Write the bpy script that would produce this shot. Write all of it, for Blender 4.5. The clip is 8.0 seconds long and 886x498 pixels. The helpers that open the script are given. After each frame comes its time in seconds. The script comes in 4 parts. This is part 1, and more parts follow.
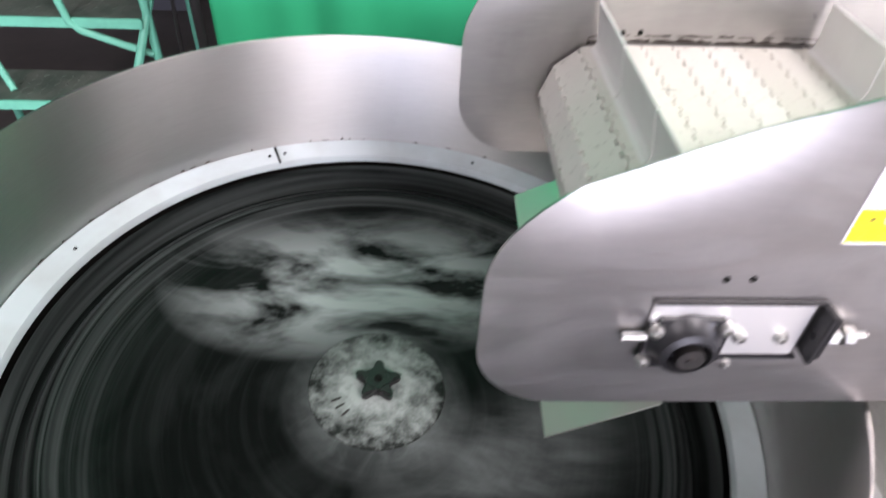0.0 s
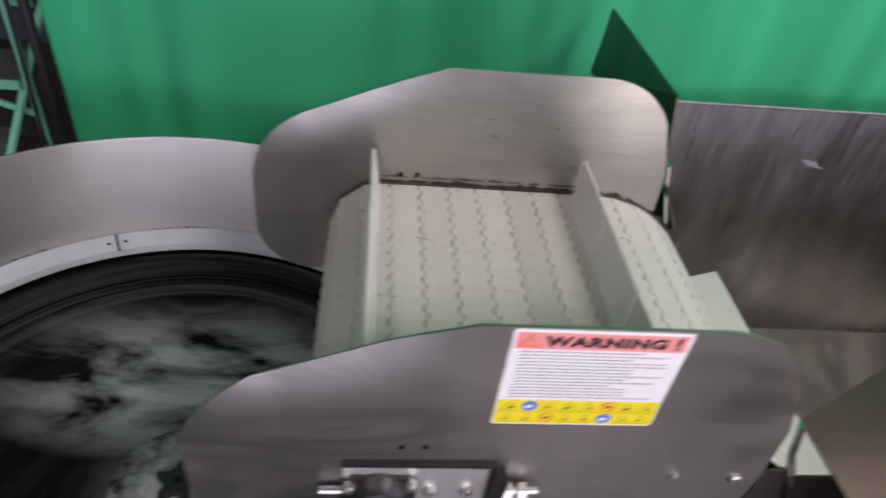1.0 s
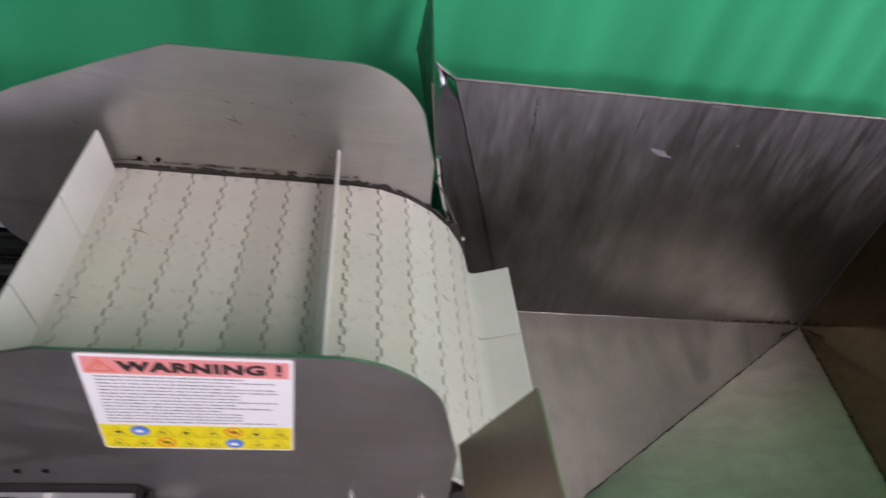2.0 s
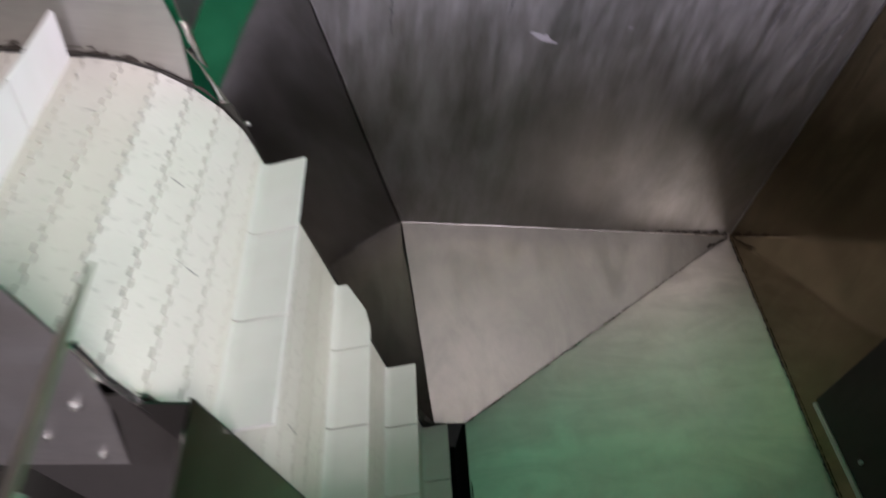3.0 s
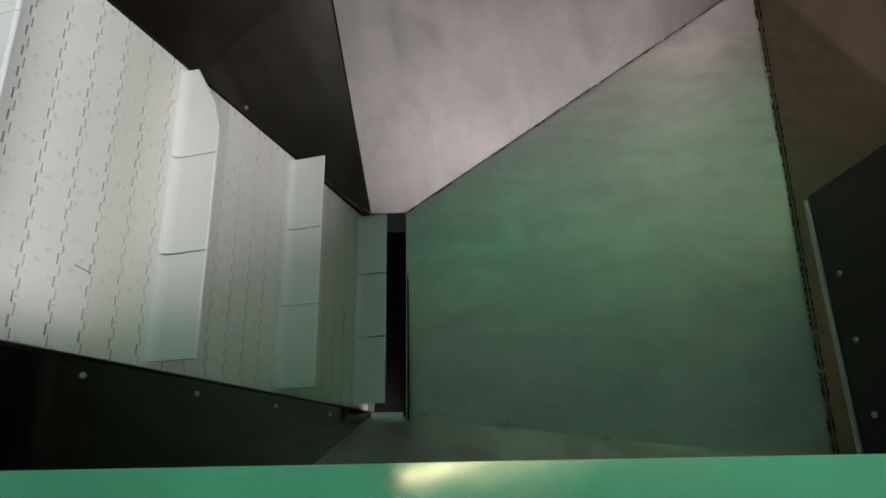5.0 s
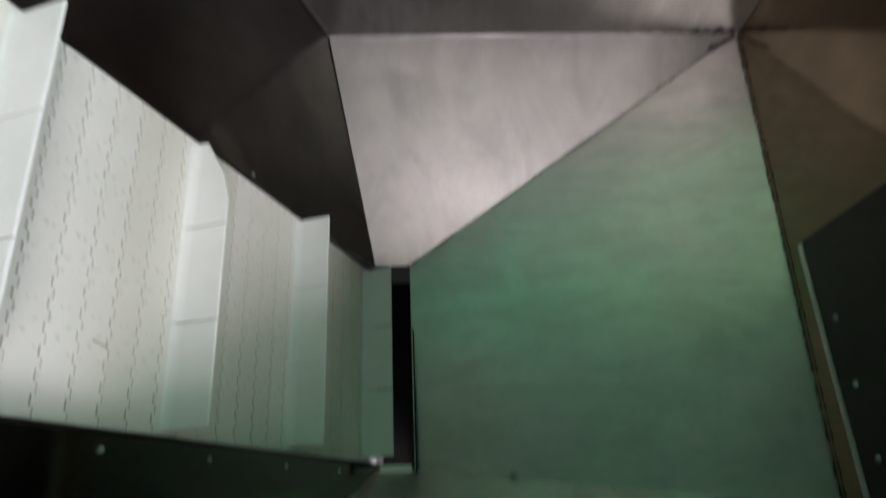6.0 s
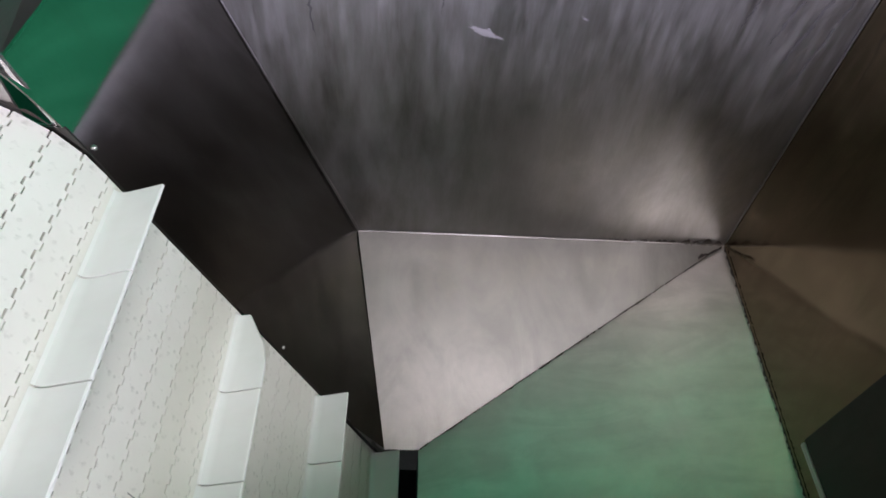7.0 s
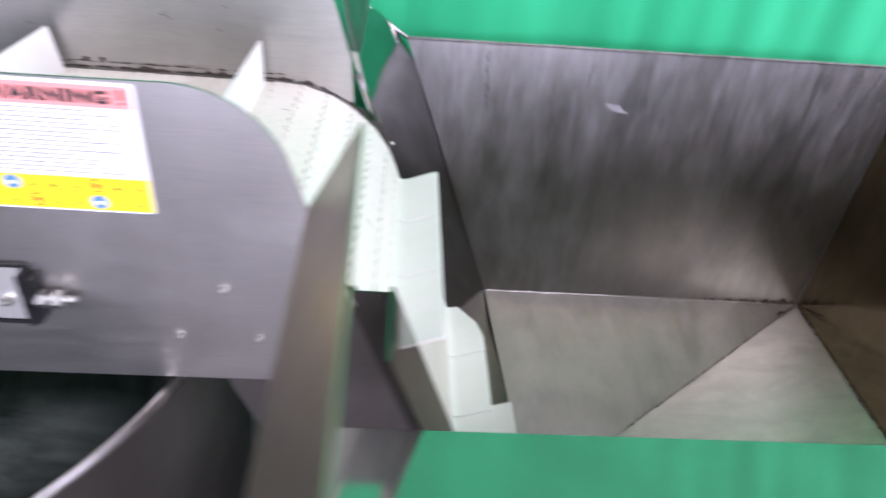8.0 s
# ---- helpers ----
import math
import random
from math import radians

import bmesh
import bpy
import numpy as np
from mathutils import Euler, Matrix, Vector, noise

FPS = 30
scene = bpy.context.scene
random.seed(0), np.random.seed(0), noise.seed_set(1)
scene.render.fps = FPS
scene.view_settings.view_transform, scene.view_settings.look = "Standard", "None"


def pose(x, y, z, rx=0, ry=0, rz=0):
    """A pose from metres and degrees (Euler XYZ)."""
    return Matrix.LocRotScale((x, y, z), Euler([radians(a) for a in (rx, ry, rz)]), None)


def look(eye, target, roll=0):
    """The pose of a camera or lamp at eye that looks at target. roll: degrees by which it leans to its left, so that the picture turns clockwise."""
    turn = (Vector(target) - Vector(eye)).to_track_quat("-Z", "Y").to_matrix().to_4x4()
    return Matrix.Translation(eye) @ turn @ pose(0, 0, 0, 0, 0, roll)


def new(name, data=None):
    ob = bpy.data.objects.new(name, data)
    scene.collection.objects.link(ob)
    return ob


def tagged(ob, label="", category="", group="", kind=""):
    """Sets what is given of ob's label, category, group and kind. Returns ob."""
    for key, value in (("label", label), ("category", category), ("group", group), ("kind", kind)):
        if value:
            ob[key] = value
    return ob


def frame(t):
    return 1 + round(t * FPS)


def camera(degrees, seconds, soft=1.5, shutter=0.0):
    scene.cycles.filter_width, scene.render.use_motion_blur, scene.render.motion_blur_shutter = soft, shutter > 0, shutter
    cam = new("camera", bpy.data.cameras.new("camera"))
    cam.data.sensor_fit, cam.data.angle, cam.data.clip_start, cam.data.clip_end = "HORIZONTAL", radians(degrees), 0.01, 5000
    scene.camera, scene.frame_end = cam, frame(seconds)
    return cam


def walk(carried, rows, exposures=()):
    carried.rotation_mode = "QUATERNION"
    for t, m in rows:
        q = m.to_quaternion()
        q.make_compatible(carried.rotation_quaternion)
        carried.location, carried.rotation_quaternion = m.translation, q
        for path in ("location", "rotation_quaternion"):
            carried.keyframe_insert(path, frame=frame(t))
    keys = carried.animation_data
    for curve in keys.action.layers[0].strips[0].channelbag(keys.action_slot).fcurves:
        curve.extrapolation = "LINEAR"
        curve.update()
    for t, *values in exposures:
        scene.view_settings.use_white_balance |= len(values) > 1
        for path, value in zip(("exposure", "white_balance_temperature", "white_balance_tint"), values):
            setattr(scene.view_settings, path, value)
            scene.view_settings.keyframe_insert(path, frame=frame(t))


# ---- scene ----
cam = camera(68.3, 8.0, soft=1.5, shutter=0.5)
PATH = [
    (0, (-0.447, -0.504, 1.99), (-0.362, 0.982, 0.653), 2.7),
    (0.3, (-0.374, -0.494, 2.073), (-0.273, 1.015, 0.764), 3.1),
    (0.6, (-0.291, -0.5, 2.146), (-0.127, 1.037, 0.877), 5.6),
    (0.8, (-0.228, -0.484, 2.177), (-0.041, 1.054, 0.913), 6.7),
    (1, (-0.156, -0.463, 2.206), (0.07, 1.062, 0.931), 8.1),
    (1.2, (-0.075, -0.445, 2.217), (0.187, 1.063, 0.93), 8.6),
    (1.5, (0.034, -0.427, 2.233), (0.328, 1.058, 0.926), 10.4),
    (1.8, (0.169, -0.402, 2.243), (0.477, 1.064, 0.918), 11.3),
    (2, (0.237, -0.398, 2.24), (0.549, 1.057, 0.905), 11.9),
    (2.2, (0.304, -0.398, 2.236), (0.606, 1.036, 0.875), 11.8),
    (3.3, (0.791, -0.362, 2.083), (1.042, 0.864, 0.523), 10.7),
    (3.5, (0.852, -0.359, 2.044), (1.092, 0.792, 0.427), 10.9),
    (4, (0.939, -0.325, 1.989), (1.126, 0.621, 0.237), 11.4),
    (4.5, (0.981, -0.228, 1.989), (1.155, 0.554, 0.157), 12.3),
    (4.7, (0.996, -0.189, 1.989), (1.146, 0.507, 0.12), 11.8),
    (5.8, (1.024, -0.12, 2.02), (1.109, 0.49, 0.117), 6.0),
    (5.9, (1.018, -0.12, 2.027), (1.113, 0.515, 0.132), 6.4),
    (6, (1.017, -0.121, 2.045), (1.118, 0.625, 0.192), 5.7),
    (6.1, (1.012, -0.124, 2.058), (1.117, 0.684, 0.231), 5.5),
    (6.5, (0.988, -0.137, 2.105), (1.113, 0.906, 0.402), 5.3),
    (7, (0.953, -0.203, 2.11), (1.072, 1.062, 0.565), 6.4),
    (7.5, (0.814, -0.372, 2.107), (0.995, 1.04, 0.702), 7.8),
    (7.8, (0.634, -0.627, 2.028), (0.782, 0.959, 0.818), 5.8),
    (8, (0.495, -0.694, 2.0), (0.64, 0.947, 0.866), 5.9),
]
walk(cam, [(t, look(e, g, r)) for t, e, g, r in PATH],
     exposures=[(0.0, 0.66, 6550, 10), (0.3, 0.6, 6550, 10), (0.5, 0.45, 6550, 11), (0.7, -0.05, 6650, 12), (1.0, -0.68, 6750, 13), (2.2, -0.86, 6750, 13), (3.3, -0.3, 6500, 12),
                (4.5, -0.38, 6400, 13), (6.0, -0.12, 6350, 11), (7.0, -0.12, 6250, 11), (7.5, -0.15, 6150, 11), (8.0, 0.25, 6100, 13)])

# ---------------------------------------------------------------- light
world = bpy.data.worlds.new("hall_air")
scene.world = world
world.use_nodes = True
sky = world.node_tree.nodes.new("ShaderNodeTexSky")
sky.sky_type = 'NISHITA'
sky.sun_disc = False
sky.sun_elevation = radians(40)
sky.sun_rotation = radians(200)
world.node_tree.links.new(sky.outputs[0], world.node_tree.nodes["Background"].inputs[0])
world.node_tree.nodes["Background"].inputs[1].default_value = 0.08


def ceiling_lamp(x, y, z, sx, sy, power, colour, rz=0):
    d = bpy.data.lights.new("ceiling_lamp_light", 'AREA')
    d.shape, d.size, d.size_y, d.energy, d.color = 'RECTANGLE', sx, sy, power, colour
    ob = new("ceiling_lamp_light", d)
    ob.matrix_world = pose(x, y, z, 0, 0, rz)
    return ob


COOL, DAY = (1.05, 0.95, 1.01), (0.96, 0.94, 1.20)
ceiling_lamp(-2.4, -4.2, 5.3, 1.6, 3.4, 190, COOL)
ceiling_lamp(2.2, -4.2, 5.3, 1.6, 3.4, 480, COOL)
ceiling_lamp(6.6, -2.6, 5.3, 2.0, 3.4, 320, COOL)
# added fill light, as daylight in unseen wide openings of the east and south walls
day = ceiling_lamp(10.95, -4.0, 2.6, 6.4, 3.4, 750, DAY)
day.matrix_world = pose(10.95, -4.0, 2.6, 90, 0, 90)
day = ceiling_lamp(0.6, -9.1, 2.1, 7.6, 3.0, 550, DAY)
day.matrix_world = pose(0.6, -9.1, 2.1, 90, 0, 0)


# ---------------------------------------------------------------- materials
def mat(name, colour, rough=0.5, metal=0.0, spec=0.5):
    m = bpy.data.materials.new(name)
    m.use_nodes = True
    b = m.node_tree.nodes["Principled BSDF"]
    b.inputs["Base Color"].default_value = (*colour, 1)
    b.inputs["Roughness"].default_value = rough
    b.inputs["Metallic"].default_value = metal
    b.inputs["Specular IOR Level"].default_value = spec
    return m


def nodes_of(m):
    return m.node_tree.nodes, m.node_tree.links, m.node_tree.nodes["Principled BSDF"]


def coords(m, scale=(1, 1, 1)):
    n, l, b = nodes_of(m)
    tc = n.new("ShaderNodeTexCoord")
    mp = n.new("ShaderNodeMapping")
    mp.inputs["Scale"].default_value = scale
    l.new(tc.outputs["Object"], mp.inputs["Vector"])
    return mp.outputs["Vector"]


def noise_tex(m, scale, detail=4, rough=0.55, stretch=(1, 1, 1)):
    n, l, b = nodes_of(m)
    t = n.new("ShaderNodeTexNoise")
    t.inputs["Scale"].default_value = scale
    t.inputs["Detail"].default_value = detail
    t.inputs["Roughness"].default_value = rough
    l.new(coords(m, stretch), t.inputs["Vector"])
    return t.outputs["Fac"]


def ramp(m, fac, stops):
    n, l, b = nodes_of(m)
    r = n.new("ShaderNodeValToRGB")
    e = r.color_ramp.elements
    while len(e) < len(stops):
        e.new(0.5)
    for k, (p, c) in zip(e, stops):
        k.position, k.color = p, (*c, 1) if len(c) == 3 else c
    l.new(fac, r.inputs["Fac"])
    return r.outputs["Color"]


def mix(m, fac, a, b_, kind='MIX'):
    n, l, b = nodes_of(m)
    x = n.new("ShaderNodeMix")
    x.data_type, x.blend_type = 'RGBA', kind
    for s, v in ((x.inputs[0], fac), (x.inputs[6], a), (x.inputs[7], b_)):
        if isinstance(v, (int, float)):
            s.default_value = v
        elif isinstance(v, tuple):
            s.default_value = (*v, 1)
        else:
            l.new(v, s)
    return x.outputs[2]


def to_range(m, fac, lo, hi, a=0.3, z=0.7):
    n, l, b = nodes_of(m)
    r = n.new("ShaderNodeMapRange")
    for i, v in enumerate((a, z, lo, hi)):
        r.inputs[i + 1].default_value = v
    l.new(fac, r.inputs[0])
    return r.outputs[0]


def bump(m, fac, strength, dist):
    n, l, b = nodes_of(m)
    k = n.new("ShaderNodeBump")
    k.inputs["Strength"].default_value = strength
    k.inputs["Distance"].default_value = dist
    l.new(fac, k.inputs["Height"])
    l.new(k.outputs["Normal"], b.inputs["Normal"])


def steel(name, base, r_lo, r_hi, stretch=(2, 2, 60), smudge=3.0, tint=(0.92, 0.88, 0.84), wipes=(1.0, 1.0, 0.35), wave=0.25, aniso=0.0, grit=0.06, dust=None, cover=1.0, top=None, bare=0.78, rub=1.0):
    """Used stainless sheet: fine brushing one way, smeared product film, wipe marks and a slight waviness of the sheet."""
    m = mat(name, base, 0.3, 1.0)
    n, l, b = nodes_of(m)
    grain = noise_tex(m, 9, 3, 0.6, stretch)
    film = noise_tex(m, smudge, 5, 0.5)
    wipe = noise_tex(m, 2.6, 5, 0.52, wipes)
    waves = noise_tex(m, 2.0, 1, 0.4)
    swirl = noise_tex(m, 3.2, 4, 0.6, wipes)
    swirl.node.inputs["Distortion"].default_value = 2.2
    col = mix(m, to_range(m, film, 0.0, 0.6, 0.38, 0.72), base, tuple(c * t for c, t in zip(base, tint)))
    col = mix(m, to_range(m, wipe, 0.0, 0.6, 0.32, 0.80), col, tuple(0.55 * c for c in base))
    col = mix(m, to_range(m, grain, 0.0, 0.22), col, tuple(0.5 * c for c in base))
    col = mix(m, to_range(m, swirl, 0.0, 0.42 * rub, 0.40, 0.62), col, tuple(0.62 * c for c in base))
    if dust:
        cloud = noise_tex(m, 5.0, 6, 0.6, (2.2, 2.2, 0.7))
        patch = noise_tex(m, 1.1, 2, 0.5)
        both = n.new("ShaderNodeMath")
        both.operation = 'MULTIPLY'
        l.new(to_range(m, cloud, 0.0, cover, 0.30, 0.76), both.inputs[0])
        l.new(to_range(m, patch, 0.15, 1.0, 0.30, 0.75), both.inputs[1])
        col = mix(m, both.outputs[0], col, dust)
        l.new(to_range(m, both.outputs[0], 1.0, bare, 0.0, 1.0), b.inputs["Metallic"])
    if top:
        # a dried film with a scalloped lower edge and runs below the rim, paler to paint in the reflection there
        z0, z1, film_col = top
        run = noise_tex(m, 1.0, 5, 0.6, (60, 60, 9.0))
        broad = noise_tex(m, 1.0, 3, 0.5, (6, 6, 3))
        sp = n.new("ShaderNodeSeparateXYZ")
        l.new(coords(m), sp.inputs[0])
        edge = n.new("ShaderNodeMath")
        edge.operation = 'MULTIPLY_ADD'
        edge.inputs[1].default_value = 0.5
        l.new(broad, edge.inputs[0])
        l.new(sp.outputs[2], edge.inputs[2])
        drip = n.new("ShaderNodeMath")
        drip.operation = 'MULTIPLY_ADD'
        drip.inputs[1].default_value = 0.22
        l.new(run, drip.inputs[0])
        l.new(edge.outputs[0], drip.inputs[2])
        f1 = n.new("ShaderNodeMath")
        f1.operation = 'MULTIPLY'
        l.new(to_range(m, drip.outputs[0], 0.0, 0.46, z0 + 0.36, z1 + 0.36), f1.inputs[0])
        l.new(to_range(m, run, 0.25, 1.0, 0.30, 0.70), f1.inputs[1])
        col = mix(m, f1.outputs[0], col, film_col)
        skin = n.new("ShaderNodeMath")
        skin.operation = 'SUBTRACT'
        skin.use_clamp = True
        l.new(b.inputs["Metallic"].links[0].from_socket, skin.inputs[0])
        l.new(to_range(m, f1.outputs[0], 0.0, 0.6, 0.0, 1.0), skin.inputs[1])
        l.new(skin.outputs[0], b.inputs["Metallic"])
    l.new(col, b.inputs["Base Color"])
    add = n.new("ShaderNodeMath")
    add.operation = 'ADD'
    l.new(to_range(m, wipe, r_lo, r_hi, 0.25, 0.75), add.inputs[0])
    l.new(to_range(m, film, -0.05, 0.06, 0.30, 0.70), add.inputs[1])
    sw = n.new("ShaderNodeMath")
    sw.operation = 'ADD'
    l.new(add.outputs[0], sw.inputs[0])
    l.new(to_range(m, swirl, -0.03 * rub, 0.05 * rub, 0.38, 0.62), sw.inputs[1])
    l.new(sw.outputs[0], b.inputs["Roughness"])
    k0 = n.new("ShaderNodeBump")
    k0.inputs["Strength"].default_value = wave
    k0.inputs["Distance"].default_value = 0.03
    l.new(waves, k0.inputs["Height"])
    k1 = n.new("ShaderNodeBump")
    k1.inputs["Strength"].default_value = grit
    k1.inputs["Distance"].default_value = 0.001
    l.new(grain, k1.inputs["Height"])
    l.new(k0.outputs["Normal"], k1.inputs["Normal"])
    l.new(k1.outputs["Normal"], b.inputs["Normal"])
    if aniso:
        tg = n.new("ShaderNodeTangent")
        tg.direction_type, tg.axis = 'RADIAL', 'Z'
        l.new(tg.outputs[0], b.inputs["Tangent"])
        b.inputs["Anisotropic"].default_value = aniso
        b.inputs["Anisotropic Rotation"].default_value = 0.25
    return m


STEEL = steel("brushed_stainless", (0.50, 0.49, 0.48), 0.34, 0.44, (60, 2, 2))
STEEL_X = steel("brushed_stainless_plate", (0.51, 0.495, 0.48), 0.36, 0.43, (2, 2, 34), wipes=(0.6, 1, 2.4), wave=0.5, grit=0.02, dust=(0.60, 0.58, 0.55), cover=0.7, bare=0.86)
STEEL_BOWL = steel("brushed_bowl_stainless", (0.66, 0.65, 0.64), 0.36, 0.41, (2, 2, 70), 3.0, wave=0.1, aniso=0.85, rub=0.0)
# hopper copies of one stainless: each plate's light and shade set in its base
STEEL_SIDE = steel("shaded_smooth_hopper_stainless", (0.25, 0.243, 0.225), 0.08, 0.14, (40, 40, 3), 2.4)
STEEL_HOP = steel("shaded_worn_hopper_stainless", (0.25, 0.238, 0.22), 0.34, 0.44, (40, 40, 3), 2.4, wipes=(1.3, 1.3, 0.7), wave=0.4, dust=(0.52, 0.51, 0.55), cover=0.65, top=(1.02, 1.38, (0.46, 0.45, 0.50)))
# amber base stands in for the bright floor plate mirrored in this wall
STEEL_RIGHT = steel("amber_lit_side_stainless", (0.43, 0.345, 0.225), 0.08, 0.14, (40, 40, 3), 2.4, wipes=(2.0, 2.0, 0.7))
STEEL_FLOOR = steel("shaded_dusty_floor_stainless", (0.48, 0.468, 0.42), 0.36, 0.46, (3, 3, 3), 2.0, wipes=(1.6, 0.8, 1.0), wave=0.35, dust=(0.50, 0.48, 0.43), rub=1.4)
STEEL_SLOPE = steel("lit_wiped_floor_stainless", (0.68, 0.665, 0.61), 0.36, 0.44, (3, 3, 3), 2.0, wipes=(0.9, 2.2, 1.0), wave=0.4, dust=(0.66, 0.64, 0.58), cover=0.8, bare=0.93, rub=1.2)
STEEL_TABLE = steel("polished_table_stainless", (0.54, 0.55, 0.50), 0.08, 0.14, (2, 40, 2), 3.0, wipes=(2.0, 1.2, 1.0), wave=0.08, grit=0.008, rub=0.25)
STEEL_TABLE.node_tree.nodes["Principled BSDF"].inputs["Metallic"].default_value = 0.94
# dark copy of the stainless; puts shade into side plates and bowl skirt
STEEL_DARK = steel("dull_dark_shaded_stainless", (0.20, 0.19, 0.18), 0.34, 0.44, (2, 2, 40))
# warm base paints in the ivory belt's reflection on the flap
FLAPM = steel("belt_glow_flap_stainless", (0.50, 0.44, 0.36), 0.36, 0.42, (40, 2, 2))
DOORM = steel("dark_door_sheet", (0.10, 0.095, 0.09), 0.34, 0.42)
BRIGHT = mat("polished_steel", (0.75, 0.75, 0.74), 0.18, 1.0)
MACHINED = mat("milled_steel", (0.86, 0.85, 0.83), 0.42, 0.85)
LEDGE = mat("pale_ledge_steel", (0.70, 0.68, 0.63), 0.48, 1.0)
BOLT = mat("zinc_bolt", (0.5, 0.5, 0.48), 0.36, 1.0)
CAST = mat("black_cast_iron", (0.014, 0.014, 0.015), 0.36, 0.0, 0.35)
BLACK = mat("black_rubber", (0.012, 0.012, 0.012), 0.45)
# near-black that paints deep shade into gaps and holes
GAP = mat("gap_shade_black", (0.006, 0.006, 0.005), 0.7, 0.0, 0.1)

BELTGAP = mat("dirty_belt_joint", (0.17, 0.165, 0.14), 0.7)
BELT = mat("ivory_belt_plastic", (0.62, 0.60, 0.52), 0.42)
n_, l_, b_ = nodes_of(BELT)
stain = noise_tex(BELT, 5, 6, 0.65)
fine = noise_tex(BELT, 60, 4, 0.6)
colb = mix(BELT, to_range(BELT, stain, 0.0, 0.5, 0.45, 0.75), (0.70, 0.69, 0.63), (0.57, 0.56, 0.49))
colb = mix(BELT, to_range(BELT, fine, 0.0, 0.5, 0.58, 0.70), colb, (0.33, 0.325, 0.28))
oi = n_.new("ShaderNodeObjectInfo")
colb = mix(BELT, to_range(BELT, oi.outputs["Random"], 0.0, 0.45, 0.0, 1.0), colb, (0.56, 0.54, 0.45))
l_.new(colb, b_.inputs["Base Color"])
bump(BELT, noise_tex(BELT, 34, 5, 0.7), 0.45, 0.002)
CLEAT = mat("ivory_cleat_plastic", (0.64, 0.63, 0.58), 0.36)
n_, l_, b_ = nodes_of(CLEAT)
cst = noise_tex(CLEAT, 7, 5, 0.6, (1, 1, 0.4))
l_.new(mix(CLEAT, to_range(CLEAT, cst, 0.0, 0.5, 0.45, 0.75), (0.72, 0.72, 0.69), (0.57, 0.565, 0.51)), b_.inputs["Base Color"])
bump(CLEAT, cst, 0.1, 0.001)

CLOTH = mat("green_cloth", (0.03, 0.36, 0.16), 0.75, 0.0, 0.25)
n_, l_, b_ = nodes_of(CLOTH)
weave = noise_tex(CLOTH, 300, 2)
soft_ = noise_tex(CLOTH, 1.5, 4, 0.5, (1.5, 1, 0.4))
l_.new(mix(CLOTH, to_range(CLOTH, soft_, 0, 0.6), (0.022, 0.33, 0.145), (0.04, 0.42, 0.20)), b_.inputs["Base Color"])
bump(CLOTH, weave, 0.1, 0.001)

CONCRETE = mat("dusty_concrete", (0.09, 0.08, 0.072), 0.42)
n_, l_, b_ = nodes_of(CONCRETE)
c1 = noise_tex(CONCRETE, 1.3, 7, 0.65)
c2 = noise_tex(CONCRETE, 45, 4)
l_.new(mix(CONCRETE, to_range(CONCRETE, c2, 0, 0.4), ramp(CONCRETE, c1, [(0.3, (0.055, 0.048, 0.043)), (0.7, (0.13, 0.117, 0.105))]), (0.07, 0.063, 0.056)), b_.inputs["Base Color"])
bump(CONCRETE, c2, 0.2, 0.003)
WALLP = mat("grey_hall_paint", (0.42, 0.42, 0.40), 0.7)
n_, l_, b_ = nodes_of(WALLP)
l_.new(mix(WALLP, to_range(WALLP, noise_tex(WALLP, 0.8, 6), 0, 1), (0.36, 0.36, 0.34), (0.47, 0.47, 0.45)), b_.inputs["Base Color"])
CEIL = mat("dark_ceiling_paint", (0.13, 0.13, 0.13), 0.8)
MINT = mat("mint_green_paint", (0.16, 0.52, 0.37), 0.4)
n_, l_, b_ = nodes_of(MINT)
l_.new(mix(MINT, to_range(MINT, noise_tex(MINT, 14, 5), 0, 0.6, 0.5, 0.75), (0.17, 0.55, 0.39), (0.11, 0.36, 0.26)), b_.inputs["Base Color"])
TREAD = mat("worn_tread_plate", (0.22, 0.27, 0.22), 0.45, 0.6)
n_, l_, b_ = nodes_of(TREAD)
l_.new(mix(TREAD, to_range(TREAD, noise_tex(TREAD, 9, 6), 0, 1, 0.4, 0.65), (0.24, 0.28, 0.23), (0.15, 0.20, 0.16)), b_.inputs["Base Color"])
RING = mat("white_bowl_seal", (0.66, 0.70, 0.70), 0.4)
n_, l_, b_ = nodes_of(RING)
l_.new(mix(RING, to_range(RING, noise_tex(RING, 8, 6), 0, 0.6, 0.45, 0.75), (0.50, 0.56, 0.57), (0.36, 0.38, 0.37)), b_.inputs["Base Color"])
PAPER = mat("white_sticker", (0.80, 0.80, 0.82), 0.35)
PINK = mat("faded_red_ink", (0.78, 0.29, 0.28), 0.35)
YELLOW = mat("yellow_ink", (0.80, 0.68, 0.02), 0.35)
INK = mat("black_ink", (0.03, 0.025, 0.025), 0.45)
GREYINK = mat("grey_text_ink", (0.20, 0.20, 0.22), 0.45)
BLUE = mat("blue_ink", (0.08, 0.22, 0.62), 0.35)
REDINK = mat("red_ink", (0.70, 0.13, 0.03), 0.35)
OLIVE = mat("olive_ink", (0.34, 0.30, 0.03), 0.4)


# ---------------------------------------------------------------- building helpers
def mesh_from(bm, name):
    bmesh.ops.recalc_face_normals(bm, faces=bm.faces)
    me = bpy.data.meshes.new(name)
    bm.to_mesh(me)
    bm.free()
    return me


def smooth(me, degrees=35):
    me.shade_smooth()
    me.set_sharp_from_angle(angle=radians(degrees))


def thing(name, loc, label, category, group="", kind=""):
    ob = new(name)
    ob.location = loc
    return tagged(ob, label, category, group, kind)


